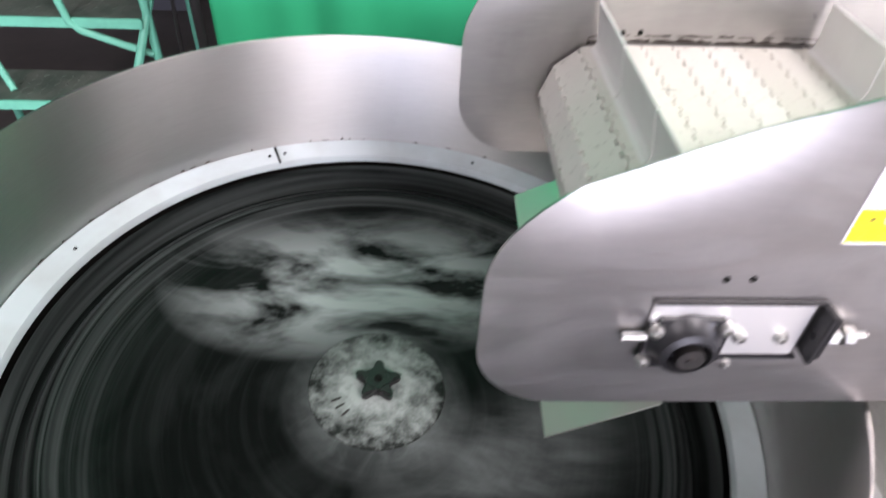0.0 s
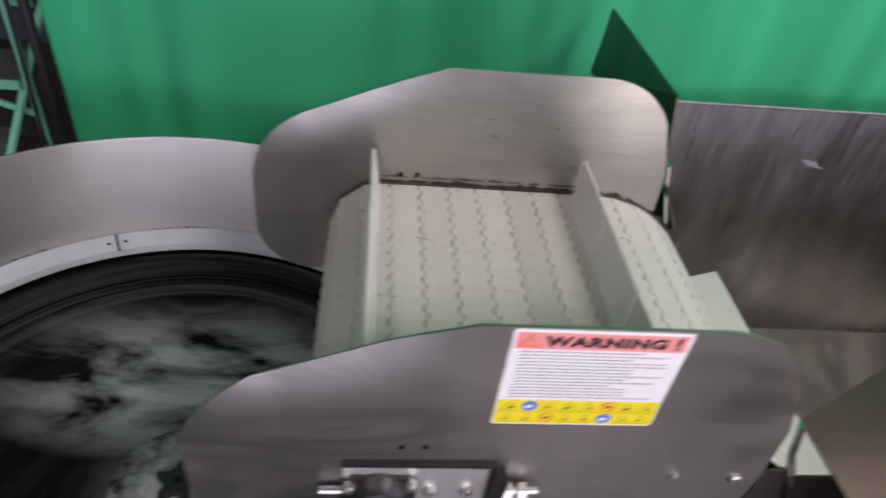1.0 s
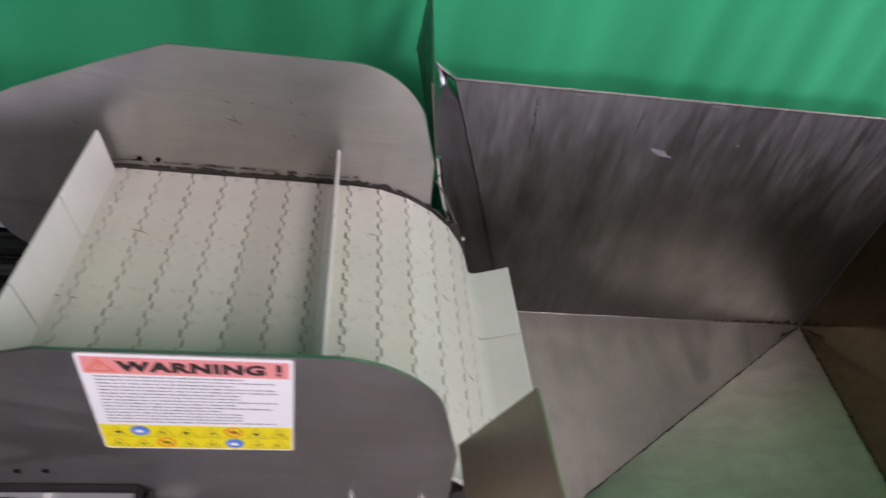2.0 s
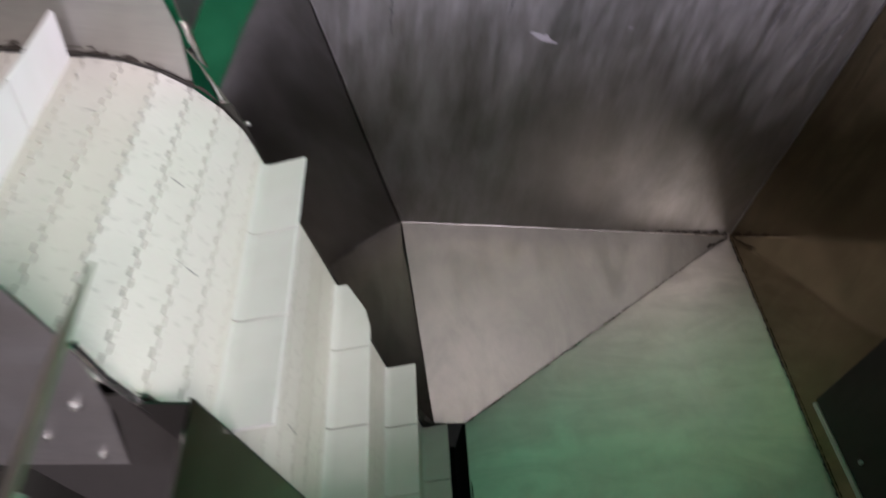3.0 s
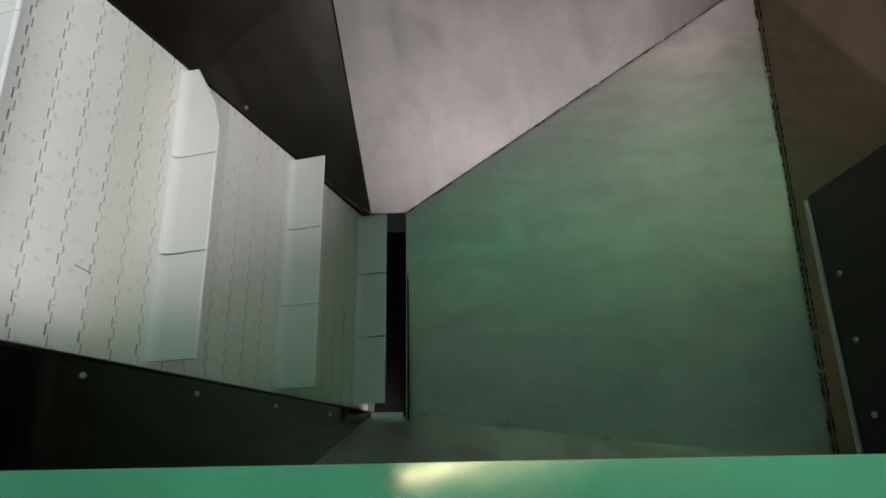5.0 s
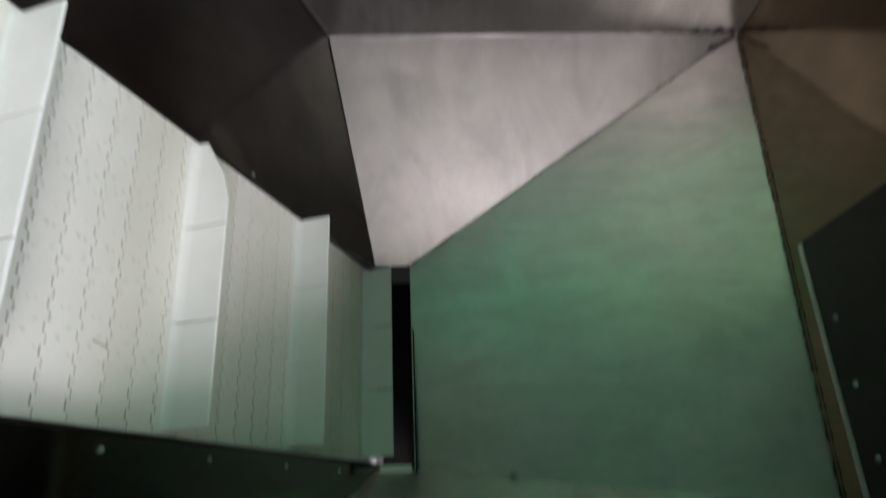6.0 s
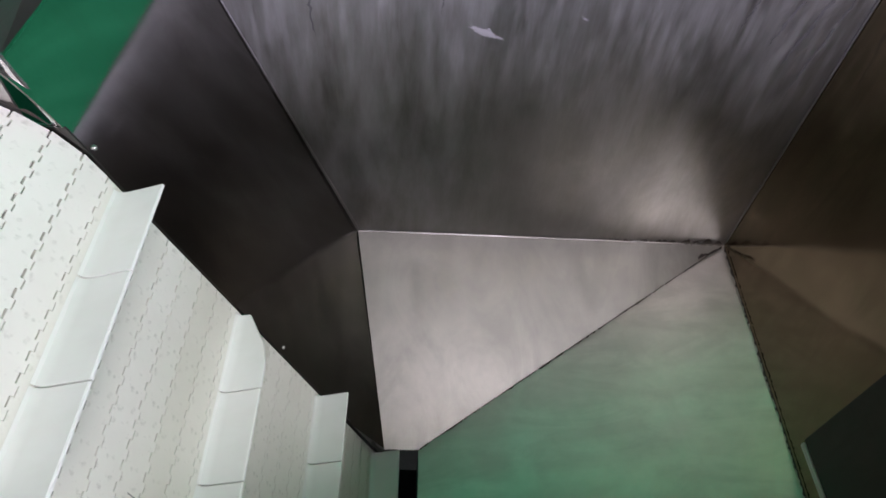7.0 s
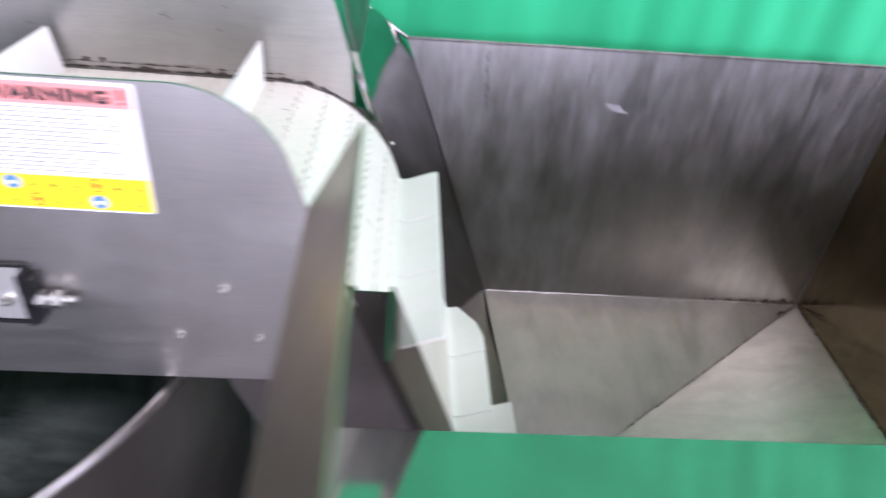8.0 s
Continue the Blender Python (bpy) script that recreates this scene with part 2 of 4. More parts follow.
def put(ob, parent):
    ob.parent = parent
    m = Matrix.Identity(4)
    p = parent
    while p is not None:
        m = p.matrix_parent_inverse @ p.matrix_basis @ m
        p = p.parent
    ob.matrix_parent_inverse = m.inverted()
    return ob


def part(name, bm, material, parent, label="", angle=35):
    """Links bm (in world places) as one mesh under a thing or a part."""
    me = mesh_from(bm, name)
    me.materials.append(material)
    smooth(me, angle)
    ob = new(name, me)
    put(ob, parent)
    return tagged(ob, label)


def solo(name, bm, material, label, category, kind="", angle=35):
    me = mesh_from(bm, name)
    me.materials.append(material)
    smooth(me, angle)
    return tagged(new(name, me), label, category, kind=kind)


def box(bm, x0, y0, z0, x1, y1, z1, bev=0.0, m=None):
    vs = bmesh.ops.create_cube(bm, size=1.0)["verts"]
    t = Matrix.Translation(((x0 + x1) / 2, (y0 + y1) / 2, (z0 + z1) / 2)) @ Matrix.Diagonal((abs(x1 - x0), abs(y1 - y0), abs(z1 - z0), 1))
    bmesh.ops.transform(bm, matrix=t, verts=vs)
    if bev > 0:
        es = list({e for v in vs for e in v.link_edges})
        r = bmesh.ops.bevel(bm, geom=es, offset=bev, segments=2, affect='EDGES')
        vs = list({v for f in r["faces"] for v in f.verts} | {v for v in vs if v.is_valid})
    if m is not None:
        bmesh.ops.transform(bm, matrix=m, verts=vs)
    return bm


def slab(bm, pts, offset):
    """A flat sheet through pts, made solid by the vector offset."""
    o = Vector(offset)
    a = [bm.verts.new(p) for p in pts]
    c = [bm.verts.new(Vector(p) + o) for p in pts]
    bm.faces.new(a)
    bm.faces.new(c[::-1])
    for i in range(len(a)):
        j = (i + 1) % len(a)
        bm.faces.new((a[i], c[i], c[j], a[j]))
    return bm


def tube(bm, a, b, r, seg=12):
    a, b = Vector(a), Vector(b)
    m = Matrix.Translation((a + b) / 2) @ (b - a).to_track_quat('Z', 'Y').to_matrix().to_4x4()
    bmesh.ops.create_cone(bm, cap_ends=True, segments=seg, radius1=r, radius2=r, depth=(b - a).length, matrix=m)
    return bm


def bent_tube(bm, pts, r, seg=10):
    """A round tube along pts, mitred at each bend."""
    pts = [Vector(p) for p in pts]
    rings = []
    for i, p in enumerate(pts):
        d = (pts[min(i + 1, len(pts) - 1)] - pts[max(i - 1, 0)]).normalized()
        u = d.orthogonal().normalized() if not rings else (rings[-1][1] - d * rings[-1][1].dot(d)).normalized()
        v = d.cross(u)
        rings.append(([bm.verts.new(p + (u * math.cos(a) + v * math.sin(a)) * r) for a in (2 * math.pi * k / seg for k in range(seg))], u))
    for (p, _), (q, _) in zip(rings, rings[1:]):
        for k in range(seg):
            bm.faces.new((p[k], p[(k + 1) % seg], q[(k + 1) % seg], q[k]))
    bm.faces.new(rings[0][0][::-1])
    bm.faces.new(rings[-1][0])
    return bm


def lathe(bm, profile, cx, cy, seg=96, close=False):
    """Turns (radius, z) pairs about the upright axis at cx, cy."""
    rows = []
    for r, z in profile:
        rows.append([bm.verts.new((cx + r * math.cos(2 * math.pi * k / seg), cy + r * math.sin(2 * math.pi * k / seg), z)) for k in range(seg)])
    pairs = list(zip(rows, rows[1:])) + ([(rows[-1], rows[0])] if close else [])
    for p, q in pairs:
        for k in range(seg):
            bm.faces.new((p[k], p[(k + 1) % seg], q[(k + 1) % seg], q[k]))
    return bm


def bolt_at(name, p, axis, r, parent, h=0.006):
    """A domed hexagon-socket screw head that stands proud along axis."""
    p, axis = Vector(p), Vector(axis).normalized()
    m = Matrix.Translation(p) @ axis.to_track_quat('Z', 'Y').to_matrix().to_4x4()
    bm = bmesh.new()
    lathe(bm, [(0.0005, h * 0.55), (r * 0.42, h * 0.55), (r * 0.45, h), (r * 0.75, h * 0.95), (r, h * 0.5), (r, -0.002)], 0, 0, 12)
    bmesh.ops.transform(bm, matrix=m, verts=bm.verts)
    return part(name, bm, BOLT, parent)


def arc(cx, cz, r, a0, a1, n=10):
    return [(cx + r * math.cos(radians(a0 + (a1 - a0) * k / n)), cz + r * math.sin(radians(a0 + (a1 - a0) * k / n))) for k in range(n + 1)]


# ---------------------------------------------------------------- hall
bm = bmesh.new()
box(bm, -9, -9, -0.3, 11, 11, 0)
solo("floor", bm, CONCRETE, "dusty grey-brown concrete workshop floor", "floor", "structure")
bm = bmesh.new()
for b in ((11, -9.2, 0, 11.2, -7.4, 6), (11, -0.6, 0, 11.2, 11.2, 6), (11, -7.4, 0, 11.2, -0.6, 0.8), (11, -7.4, 4.4, 11.2, -0.6, 6)):
    box(bm, *b)
solo("wall_east", bm, WALLP, "unseen grey painted workshop wall with an opening added for fill light", "wall", "structure")
bm = bmesh.new()
for b in ((-9, -9.2, 0, -3.3, -9, 6), (4.5, -9.2, 0, 11, -9, 6), (-3.3, -9.2, 3.7, 4.5, -9, 6), (-3.3, -9.2, 0, 4.5, -9, 0.5)):
    box(bm, *b)
solo("wall_south", bm, WALLP, "unseen grey painted workshop wall with an opening added for fill light", "wall", "structure")
for nm, b in (("wall_north", (-9, 11, 0, 11, 11.2, 6)), ("wall_west", (-9.2, -9.2, 0, -9, 11.2, 6))):
    bm = bmesh.new()
    box(bm, *b)
    solo(nm, bm, WALLP, "plain grey painted workshop wall", "wall", "structure")
bm = bmesh.new()
box(bm, -9.2, -9.2, 6, 11.2, 11.2, 6.2)
solo("ceiling", bm, CEIL, "plain dark grey workshop ceiling", "ceiling", "structure")

# green cloth, hung in folds close behind the machine
bm = bmesh.new()
NX, NZ, X0, X1, ZT = 420, 26, -0.99, 4.6, 3.9
grid = []
for j in range(NZ + 1):
    row = []
    for i in range(NX + 1):
        x = X0 + (X1 - X0) * i / NX
        z = 0.01 + 4.4 * j / NZ
        f = 0.006 * math.sin(x * 21 + 1.9 * math.sin(x * 3.1) + 0.5 * z) + 0.003 * math.sin(x * 47 + 2.3 * math.sin(1.1 * z) + 1.3)
        f -= 0.028 * max(0.0, 0.35 - abs(noise.noise((x * 3.4 + 0.25 * z, 7.0, z * 0.25)))) + 0.010 * max(0.0, 0.25 - abs(noise.noise((x * 8.3 - 0.5 * z, 2.0, z * 0.4))))
        f += 0.03 * noise.noise((x * 2.2, 0.3, z * 0.55)) + 0.014 * noise.noise((x * 9, 4.0, z * 0.9))
        row.append(bm.verts.new((x, 1.205 + f, z)))
    grid.append(row)
for a, b in zip(grid, grid[1:]):
    for i in range(NX):
        bm.faces.new((a[i], a[i + 1], b[i + 1], b[i]))
cloth = solo("backdrop_cloth", bm, CLOTH, "bright green cloth hung in soft vertical folds behind the machine", "cloth", angle=80)
sd = cloth.modifiers.new("thickness", 'SOLIDIFY')
sd.thickness = 0.003

# ---------------------------------------------------------------- hopper
K, PC = 0.375, 1.043          # left wall: x + K z = PC, parallel to the belt
YF, YB, XR = -0.145, 1.09, 1.95
PE = 0.999                    # the far part runs down to the belt
YS0, YS1 = -0.006, 0.537        # slot for the belt


def px(z, c=PC):
    return c - K * z


hopper = thing("feed_hopper", (1.2, 0.4, 0), "open stainless steel feed hopper with sloping floor plates", "hopper")
T = 0.004
bm = bmesh.new()
slab(bm, [(px(1.455), YB, 1.455), (XR, YB, 1.475), (XR, YB, 0.45), (0.70, YB, 0.45), (0.70, YB, 0.9)], (0, T, 0))
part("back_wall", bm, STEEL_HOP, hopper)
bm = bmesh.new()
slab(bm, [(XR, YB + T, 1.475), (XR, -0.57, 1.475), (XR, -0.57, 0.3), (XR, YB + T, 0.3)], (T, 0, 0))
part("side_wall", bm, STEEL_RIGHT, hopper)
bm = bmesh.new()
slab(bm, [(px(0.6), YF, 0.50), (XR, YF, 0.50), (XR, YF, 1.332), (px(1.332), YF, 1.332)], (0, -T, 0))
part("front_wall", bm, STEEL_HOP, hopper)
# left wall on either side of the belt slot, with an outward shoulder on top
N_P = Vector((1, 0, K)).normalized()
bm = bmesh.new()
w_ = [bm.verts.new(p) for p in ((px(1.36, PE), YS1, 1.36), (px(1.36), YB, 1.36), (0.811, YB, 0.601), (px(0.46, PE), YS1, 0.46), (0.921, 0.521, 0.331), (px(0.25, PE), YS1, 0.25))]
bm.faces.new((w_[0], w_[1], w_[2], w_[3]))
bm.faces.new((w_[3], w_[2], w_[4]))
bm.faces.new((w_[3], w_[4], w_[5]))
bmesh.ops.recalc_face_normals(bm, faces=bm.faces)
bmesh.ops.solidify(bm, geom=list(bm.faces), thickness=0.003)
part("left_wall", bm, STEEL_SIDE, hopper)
bm = bmesh.new()
bend = []
for k in range(11):
    f = k / 10
    row = []
    for y, c, xe, ze in ((YS1, PE, 0.400, 1.548), (YB, PC, 0.392, 1.532)):
        a, m_, e = Vector((px(1.36, c), y, 1.36)), Vector((px(1.49, c), y, 1.49)), Vector((xe, y, ze))
        row.append(bm.verts.new(a.lerp(m_, f).lerp(m_.lerp(e, f), f)))
    bend.append(row)
for a, c in zip(bend, bend[1:]):
    bm.faces.new((a[0], a[1], c[1], c[0]))
bmesh.ops.recalc_face_normals(bm, faces=bm.faces)
bmesh.ops.solidify(bm, geom=list(bm.faces), thickness=0.003)
part("shoulder", bm, STEEL_SIDE, hopper, "rolled steel shoulder over the wall", angle=60)
bm = bmesh.new()
slab(bm, [(px(1.46), YS0, 1.46), (px(1.46), YF, 1.46), (px(0.56), YF, 0.56), (px(0.32), YS0, 0.32)], -N_P * T)
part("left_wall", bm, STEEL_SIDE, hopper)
# loose-standing end flaps over the left wall
bm = bmesh.new()
slab(bm, [(0.402, 0.556, 1.555), (0.370, 0.556, 1.727), (0.405, YB, 1.69), (0.392, YB, 1.53)], (-0.003, 0, 0))
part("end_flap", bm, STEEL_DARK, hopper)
bm = bmesh.new()
slab(bm, [(0.389, YS0, 1.575), (0.453, YS0, 1.692), (0.470, -0.57, 1.692), (0.404, -0.57, 1.575)], (-0.003, 0, 0.001))
flap = part("end_flap", bm, FLAPM, hopper)
bolt_at("bolt", (0.4515, -0.20, 1.676), (0.88, 0, -0.48), 0.007, flap)
# floor plates
bm = bmesh.new()
slab(bm, [(0.812, YB, 0.603), (XR, YB, 0.603), (1.015, 0.52, 0.333), (0.92, 0.52, 0.333)], (0, 0, -T))
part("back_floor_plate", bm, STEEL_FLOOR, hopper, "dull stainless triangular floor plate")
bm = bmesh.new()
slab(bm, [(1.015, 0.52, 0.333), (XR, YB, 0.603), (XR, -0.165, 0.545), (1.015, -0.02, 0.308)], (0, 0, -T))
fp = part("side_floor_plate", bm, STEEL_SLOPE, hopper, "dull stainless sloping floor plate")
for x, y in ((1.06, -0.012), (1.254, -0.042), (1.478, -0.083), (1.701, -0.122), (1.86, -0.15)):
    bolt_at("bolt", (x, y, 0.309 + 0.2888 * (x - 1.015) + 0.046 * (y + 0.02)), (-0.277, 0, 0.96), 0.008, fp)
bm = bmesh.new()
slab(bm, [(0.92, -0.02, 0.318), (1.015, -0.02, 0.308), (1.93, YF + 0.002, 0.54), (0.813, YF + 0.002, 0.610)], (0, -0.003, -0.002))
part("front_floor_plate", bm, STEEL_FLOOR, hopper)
bm = bmesh.new()
box(bm, 0.928, -0.024, 0.312, 1.008, -0.008, 0.322, 0.002)
part("gap_stop", bm, LEDGE, hopper, "small bright steel stop at the gap")
# chamber under the gap, its shade painted as near-black sheets
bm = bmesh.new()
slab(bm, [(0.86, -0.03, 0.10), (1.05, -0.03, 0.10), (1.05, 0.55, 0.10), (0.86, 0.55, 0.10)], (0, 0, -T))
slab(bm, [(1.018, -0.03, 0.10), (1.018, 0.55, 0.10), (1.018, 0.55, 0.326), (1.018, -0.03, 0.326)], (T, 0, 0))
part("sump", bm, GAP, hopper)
# table plate in front of the opening
bm = bmesh.new()
slab(bm, [(0.425, YF + 0.004, 1.335), (XR - 0.004, YF + 0.004, 1.335), (XR - 0.004, -0.62, 1.490), (0.400, -0.62, 1.490)], (0, 0, -T))
slab(bm, [(0.425, YF + 0.004, 1.331), (XR - 0.004, YF + 0.004, 1.331), (XR - 0.004, YF + 0.004, 1.27), (0.425, YF + 0.004, 1.27)], (0, -0.003, 0))
part("table_plate", bm, STEEL_TABLE, hopper, "polished stainless table plate along the hopper front")
for x in (0.7, 1.9):
    for y in (-0.5, 1.05):
        bm = bmesh.new()
        box(bm, x - 0.025, y - 0.025, 0, x + 0.025, y + 0.025, 0.5 if y > 0 else 1.44, 0.004)
        part("leg", bm, STEEL, hopper)
# inspection door on the right wall
bm = bmesh.new()
box(bm, XR - 0.007, -0.135, 0.650, XR - 0.0005, 0.437, 1.38, 0.002)
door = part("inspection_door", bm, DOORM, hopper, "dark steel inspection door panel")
bm = bmesh.new()
box(bm, XR - 0.010, -0.135, 0.632, XR - 0.0005, 0.432, 0.648, 0.002)
part("ledge", bm, LEDGE, door, "bright steel ledge under the door")
for y, z in ((0.235, 0.70), (0.09, 0.705), (-0.06, 0.71), (0.405, 1.0)):
    bolt_at("bolt", (XR - 0.007, y, z), (-1, 0, 0), 0.007, door)
for y, c, zs_ in ((YS0 - 0.022, PC, (1.15, 0.943, 0.727, 0.52)), (YS1 + 0.014, PE + 0.001, (1.40, 0.82, 0.58))):
    for z in zs_:
        bolt_at("bolt", (px(z, c), y, z), N_P, 0.0042, hopper, 0.004)

# ---------------------------------------------------------------- conveyor frame
BC = 0.995                    # belt surface: x + K z = BC
conveyor = thing("inclined_conveyor", (0.2, 0.27, 0), "stainless steel incline conveyor with rounded head plates", "conveyor")
outline = [(-0.036, 1.717)] + arc(0.235, 1.580, 0.140, 88, 26, 8) + [(0.392, 1.540), (0.40, 1.40), (0.385, 1.268)]
outline += [(-0.25, 1.266)] + arc(-0.262, 1.376, 0.110, 265, 185, 8) + arc(-0.225, 1.475, 0.146, 182, 112, 8)


def head_plate(y, lift, curl):
    """A rounded sheet whose upper margin curls inwards."""
    bm = bmesh.new()
    bm.faces.new([bm.verts.new((x, y, z + lift)) for x, z in outline])
    for k in range(1, 23):
        for co, no in (((-0.37 + 0.035 * k, 0, 0), (1, 0, 0)), ((0, 0, 1.25 + lift + 0.022 * k), (0, 0, 1))):
            bmesh.ops.bisect_plane(bm, geom=list(bm.verts) + list(bm.edges) + list(bm.faces), plane_co=co, plane_no=no)
    rim = [Vector(p) for p in (outline[-1], outline[0]) + tuple(outline[1:6])]
    for v in bm.verts:
        p = Vector((v.co.x, v.co.z - lift))
        d = 1.0
        for a, e in zip(rim, rim[1:]):
            f = max(0.0, min(1.0, (p - a).dot(e - a) / (e - a).length_squared))
            d = min(d, (p - a.lerp(e, f)).length)
        fade = max(0.0, min(1.0, (-0.02 - p.x) / 0.12))
        v.co.y += curl * max(0.0, 1 - d / 0.08) ** 2 * fade * fade * (3 - 2 * fade)
    bm.normal_update()
    for f in bm.faces:
        if f.normal.y > 0:
            f.normal_flip()
    bmesh.ops.solidify(bm, geom=list(bm.faces), thickness=0.004)
    return part("head_plate", bm, STEEL_X, conveyor, angle=50)


near_plate = head_plate(0.0, 0.0, 0.013)
far_plate = head_plate(0.541, 0.036, 0.010)
for y in (0.0, 0.541):
    bm = bmesh.new()
    slab(bm, [(0.385, y, 1.268), (0.40, y, 1.45), (px(1.45) - 0.055, y, 1.45), (px(0.25) - 0.04, y, 0.25), (px(0.25) - 0.31, y, 0.25), (px(1.268) - 0.31, y, 1.268)], (0, 0.004, 0))
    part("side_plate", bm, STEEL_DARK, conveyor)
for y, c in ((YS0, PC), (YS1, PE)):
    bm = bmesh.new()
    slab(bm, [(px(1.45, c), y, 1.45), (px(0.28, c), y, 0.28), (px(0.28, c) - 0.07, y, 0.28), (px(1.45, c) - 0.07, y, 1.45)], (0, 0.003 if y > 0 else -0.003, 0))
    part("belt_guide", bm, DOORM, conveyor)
# folded end flanges of the head plates
for y0, y1, dz in ((-0.012, 0.004, 0.0), (0.541, 0.556, 0.030)):
    bm = bmesh.new()
    bent_tube(bm, [(0.398, (y0 + y1) / 2, 1.56 + dz), (0.412, (y0 + y1) / 2, 1.50 + dz), (0.445, (y0 + y1) / 2, 1.425)], 0.0055, 8)
    part("end_flange", bm, BRIGHT, conveyor, "bright folded end flange")
# small holes, black discs for the shade inside them, and screws
for x, z in ((-0.104, 1.540), (-0.074, 1.541)):
    bm = bmesh.new()
    tube(bm, (x, 0.5385, z), (x, 0.5412, z), 0.0042, 12)
    part("screw_hole", bm, GAP, far_plate)
    bm = bmesh.new()
    tube(bm, (x, -0.0012, z - 0.045), (x, 0.002, z - 0.045), 0.0042, 12)
    part("screw_hole", bm, GAP, near_plate)
for x, z, r in ((0.362, 1.429, 0.009), (0.27, 1.437, 0.006), (0.36, 1.30, 0.006), (-0.057, 1.347, 0.006), (0.20, 1.352, 0.006), (0.31, 1.352, 0.006)):
    bolt_at("bolt", (x, 0.0, z), (0, -1, 0), r, near_plate)

# take-up unit with its bearing
tk = thing("take_up_bearing", (-0.08, 0, 1.41), "black cast bearing in a bright steel take-up slide", "bearing")
bm = bmesh.new()
box(bm, -0.176, -0.006, 1.372, 0.014, -0.0005, 1.462, 0.002)
part("slide_plate", bm, MACHINED, tk, "bright machined slide plate")
bm = bmesh.new()
box(bm, -0.178, -0.010, 1.4625, 0.022, -0.0005, 1.4665, 0.001)
box(bm, -0.178, -0.008, 1.366, 0.022, -0.0005, 1.370, 0.001)
part("slide_rail", bm, CAST, tk)
bm = bmesh.new()
prof = [(0.030, -0.003), (0.044, -0.005), (0.046, -0.012), (0.038, -0.020), (0.034, -0.030), (0.026, -0.034), (0.025, -0.024)]
lathe(bm, [(r, -y) for r, y in prof], 0, 0, 32, True)
box(bm, -0.048, -0.042, 0.003, 0.048, 0.042, 0.012, 0.010)
bmesh.ops.transform(bm, matrix=pose(-0.128, 0, 1.400, 90, 0, 0), verts=bm.verts)
brg = part("bearing_housing", bm, CAST, tk, "black cast bearing housing")
bm = bmesh.new()
tube(bm, (-0.128, -0.038, 1.400), (-0.128, 0.02, 1.400), 0.0165, 24)
tube(bm, (-0.128, -0.040, 1.400), (-0.128, -0.036, 1.400), 0.005, 10)
part("shaft_end", bm, STEEL_DARK, brg, "worn round shaft end")
for x, z in ((-0.172, 1.372), (-0.168, 1.425), (-0.088, 1.43)):
    bolt_at("bolt", (x, -0.012, z), (0, -1, 0), 0.009, brg, 0.010)
for x in (-0.062, -0.012):
    bolt_at("bolt", (x, -0.006, 1.407), (0, -1, 0), 0.0085, tk, 0.008)
bm = bmesh.new()
box(bm, 0.020, -0.028, 1.380, 0.027, -0.0005, 1.462, 0.001)
box(bm, 0.030, -0.024, 1.385, 0.036, -0.0005, 1.455, 0.001)
part("end_bracket", bm, CAST, tk, "black end bracket")
bm = bmesh.new()
tube(bm, (0.02, -0.014, 1.418), (0.082, -0.014, 1.418), 0.0055, 12)
for x in (0.040, 0.060):
    bmesh.ops.create_cone(bm, cap_ends=True, segments=6, radius1=0.0125, radius2=0.0125, depth=0.012, matrix=pose(x, -0.014, 1.418, 0, 90, 0))
part("adjusting_screw", bm, BOLT, tk, "bright adjusting screw with two nuts")
bm = bmesh.new()
tube(bm, (-0.205, -0.01, 1.41), (-0.176, -0.01, 1.41), 0.006, 10)
part("stop_screw", bm, BOLT, tk)

# discharge plate below the head
bm = bmesh.new()
slab(bm, [(-0.262, 0.0, 1.182), (-0.115, 0.0, 1.262), (-0.105, 0.55, 1.262), (-0.245, 0.56, 1.182)], (0.001, 0, -0.003))
solo("discharge_plate", bm, LEDGE, "polished slanted discharge plate under the conveyor head", "plate")

# ---------------------------------------------------------------- belt path
R1, RT = 0.24, 0.100
ZT_ = 1.522


def belt_path():
    """Points of the belt's surface in the x-z plane, from low in the hopper up, over the top and round the head roller."""
    ang = math.degrees(math.atan2(1, -K))          # direction of travel up the incline
    n_a = ang - 90                                  # its outward normal
    # centre of the upper bend: R1 inside both runs
    cz = ZT_ - R1
    cx = (BC - K * cz) - R1 * math.sqrt(1 + K * K)
    pts = []
    top = (cx + R1 * math.cos(radians(n_a)), cz + R1 * math.sin(radians(n_a)))
    low = (BC - K * 0.16, 0.16)
    L = math.hypot(top[0] - low[0], top[1] - low[1])
    for k in range(240):
        f = k / 240
        pts.append((low[0] + (top[0] - low[0]) * f, low[1] + (top[1] - low[1]) * f))
    pts += arc(cx, cz, R1, n_a, 90, 40)
    xr = -0.128
    pts += [(cx + (xr - cx) * k / 100, ZT_) for k in range(1, 100)]
    pts += arc(xr, ZT_ - RT, RT, 90, 270, 60)
    zr, cr = ZT_ - 2 * RT, BC - 0.26
    xe = cr - K * zr - 0.03
    pts += [(xr + (xe - xr) * k / 60, zr) for k in range(1, 61)]
    pts += [(cr - K * (zr - 0.03 - 0.9 * k / 120), zr - 0.03 - 0.9 * k / 120) for k in range(121)]
    return pts


BP = np.array(belt_path())
BS = np.concatenate([[0], np.cumsum(np.hypot(*np.diff(BP, axis=0).T))])


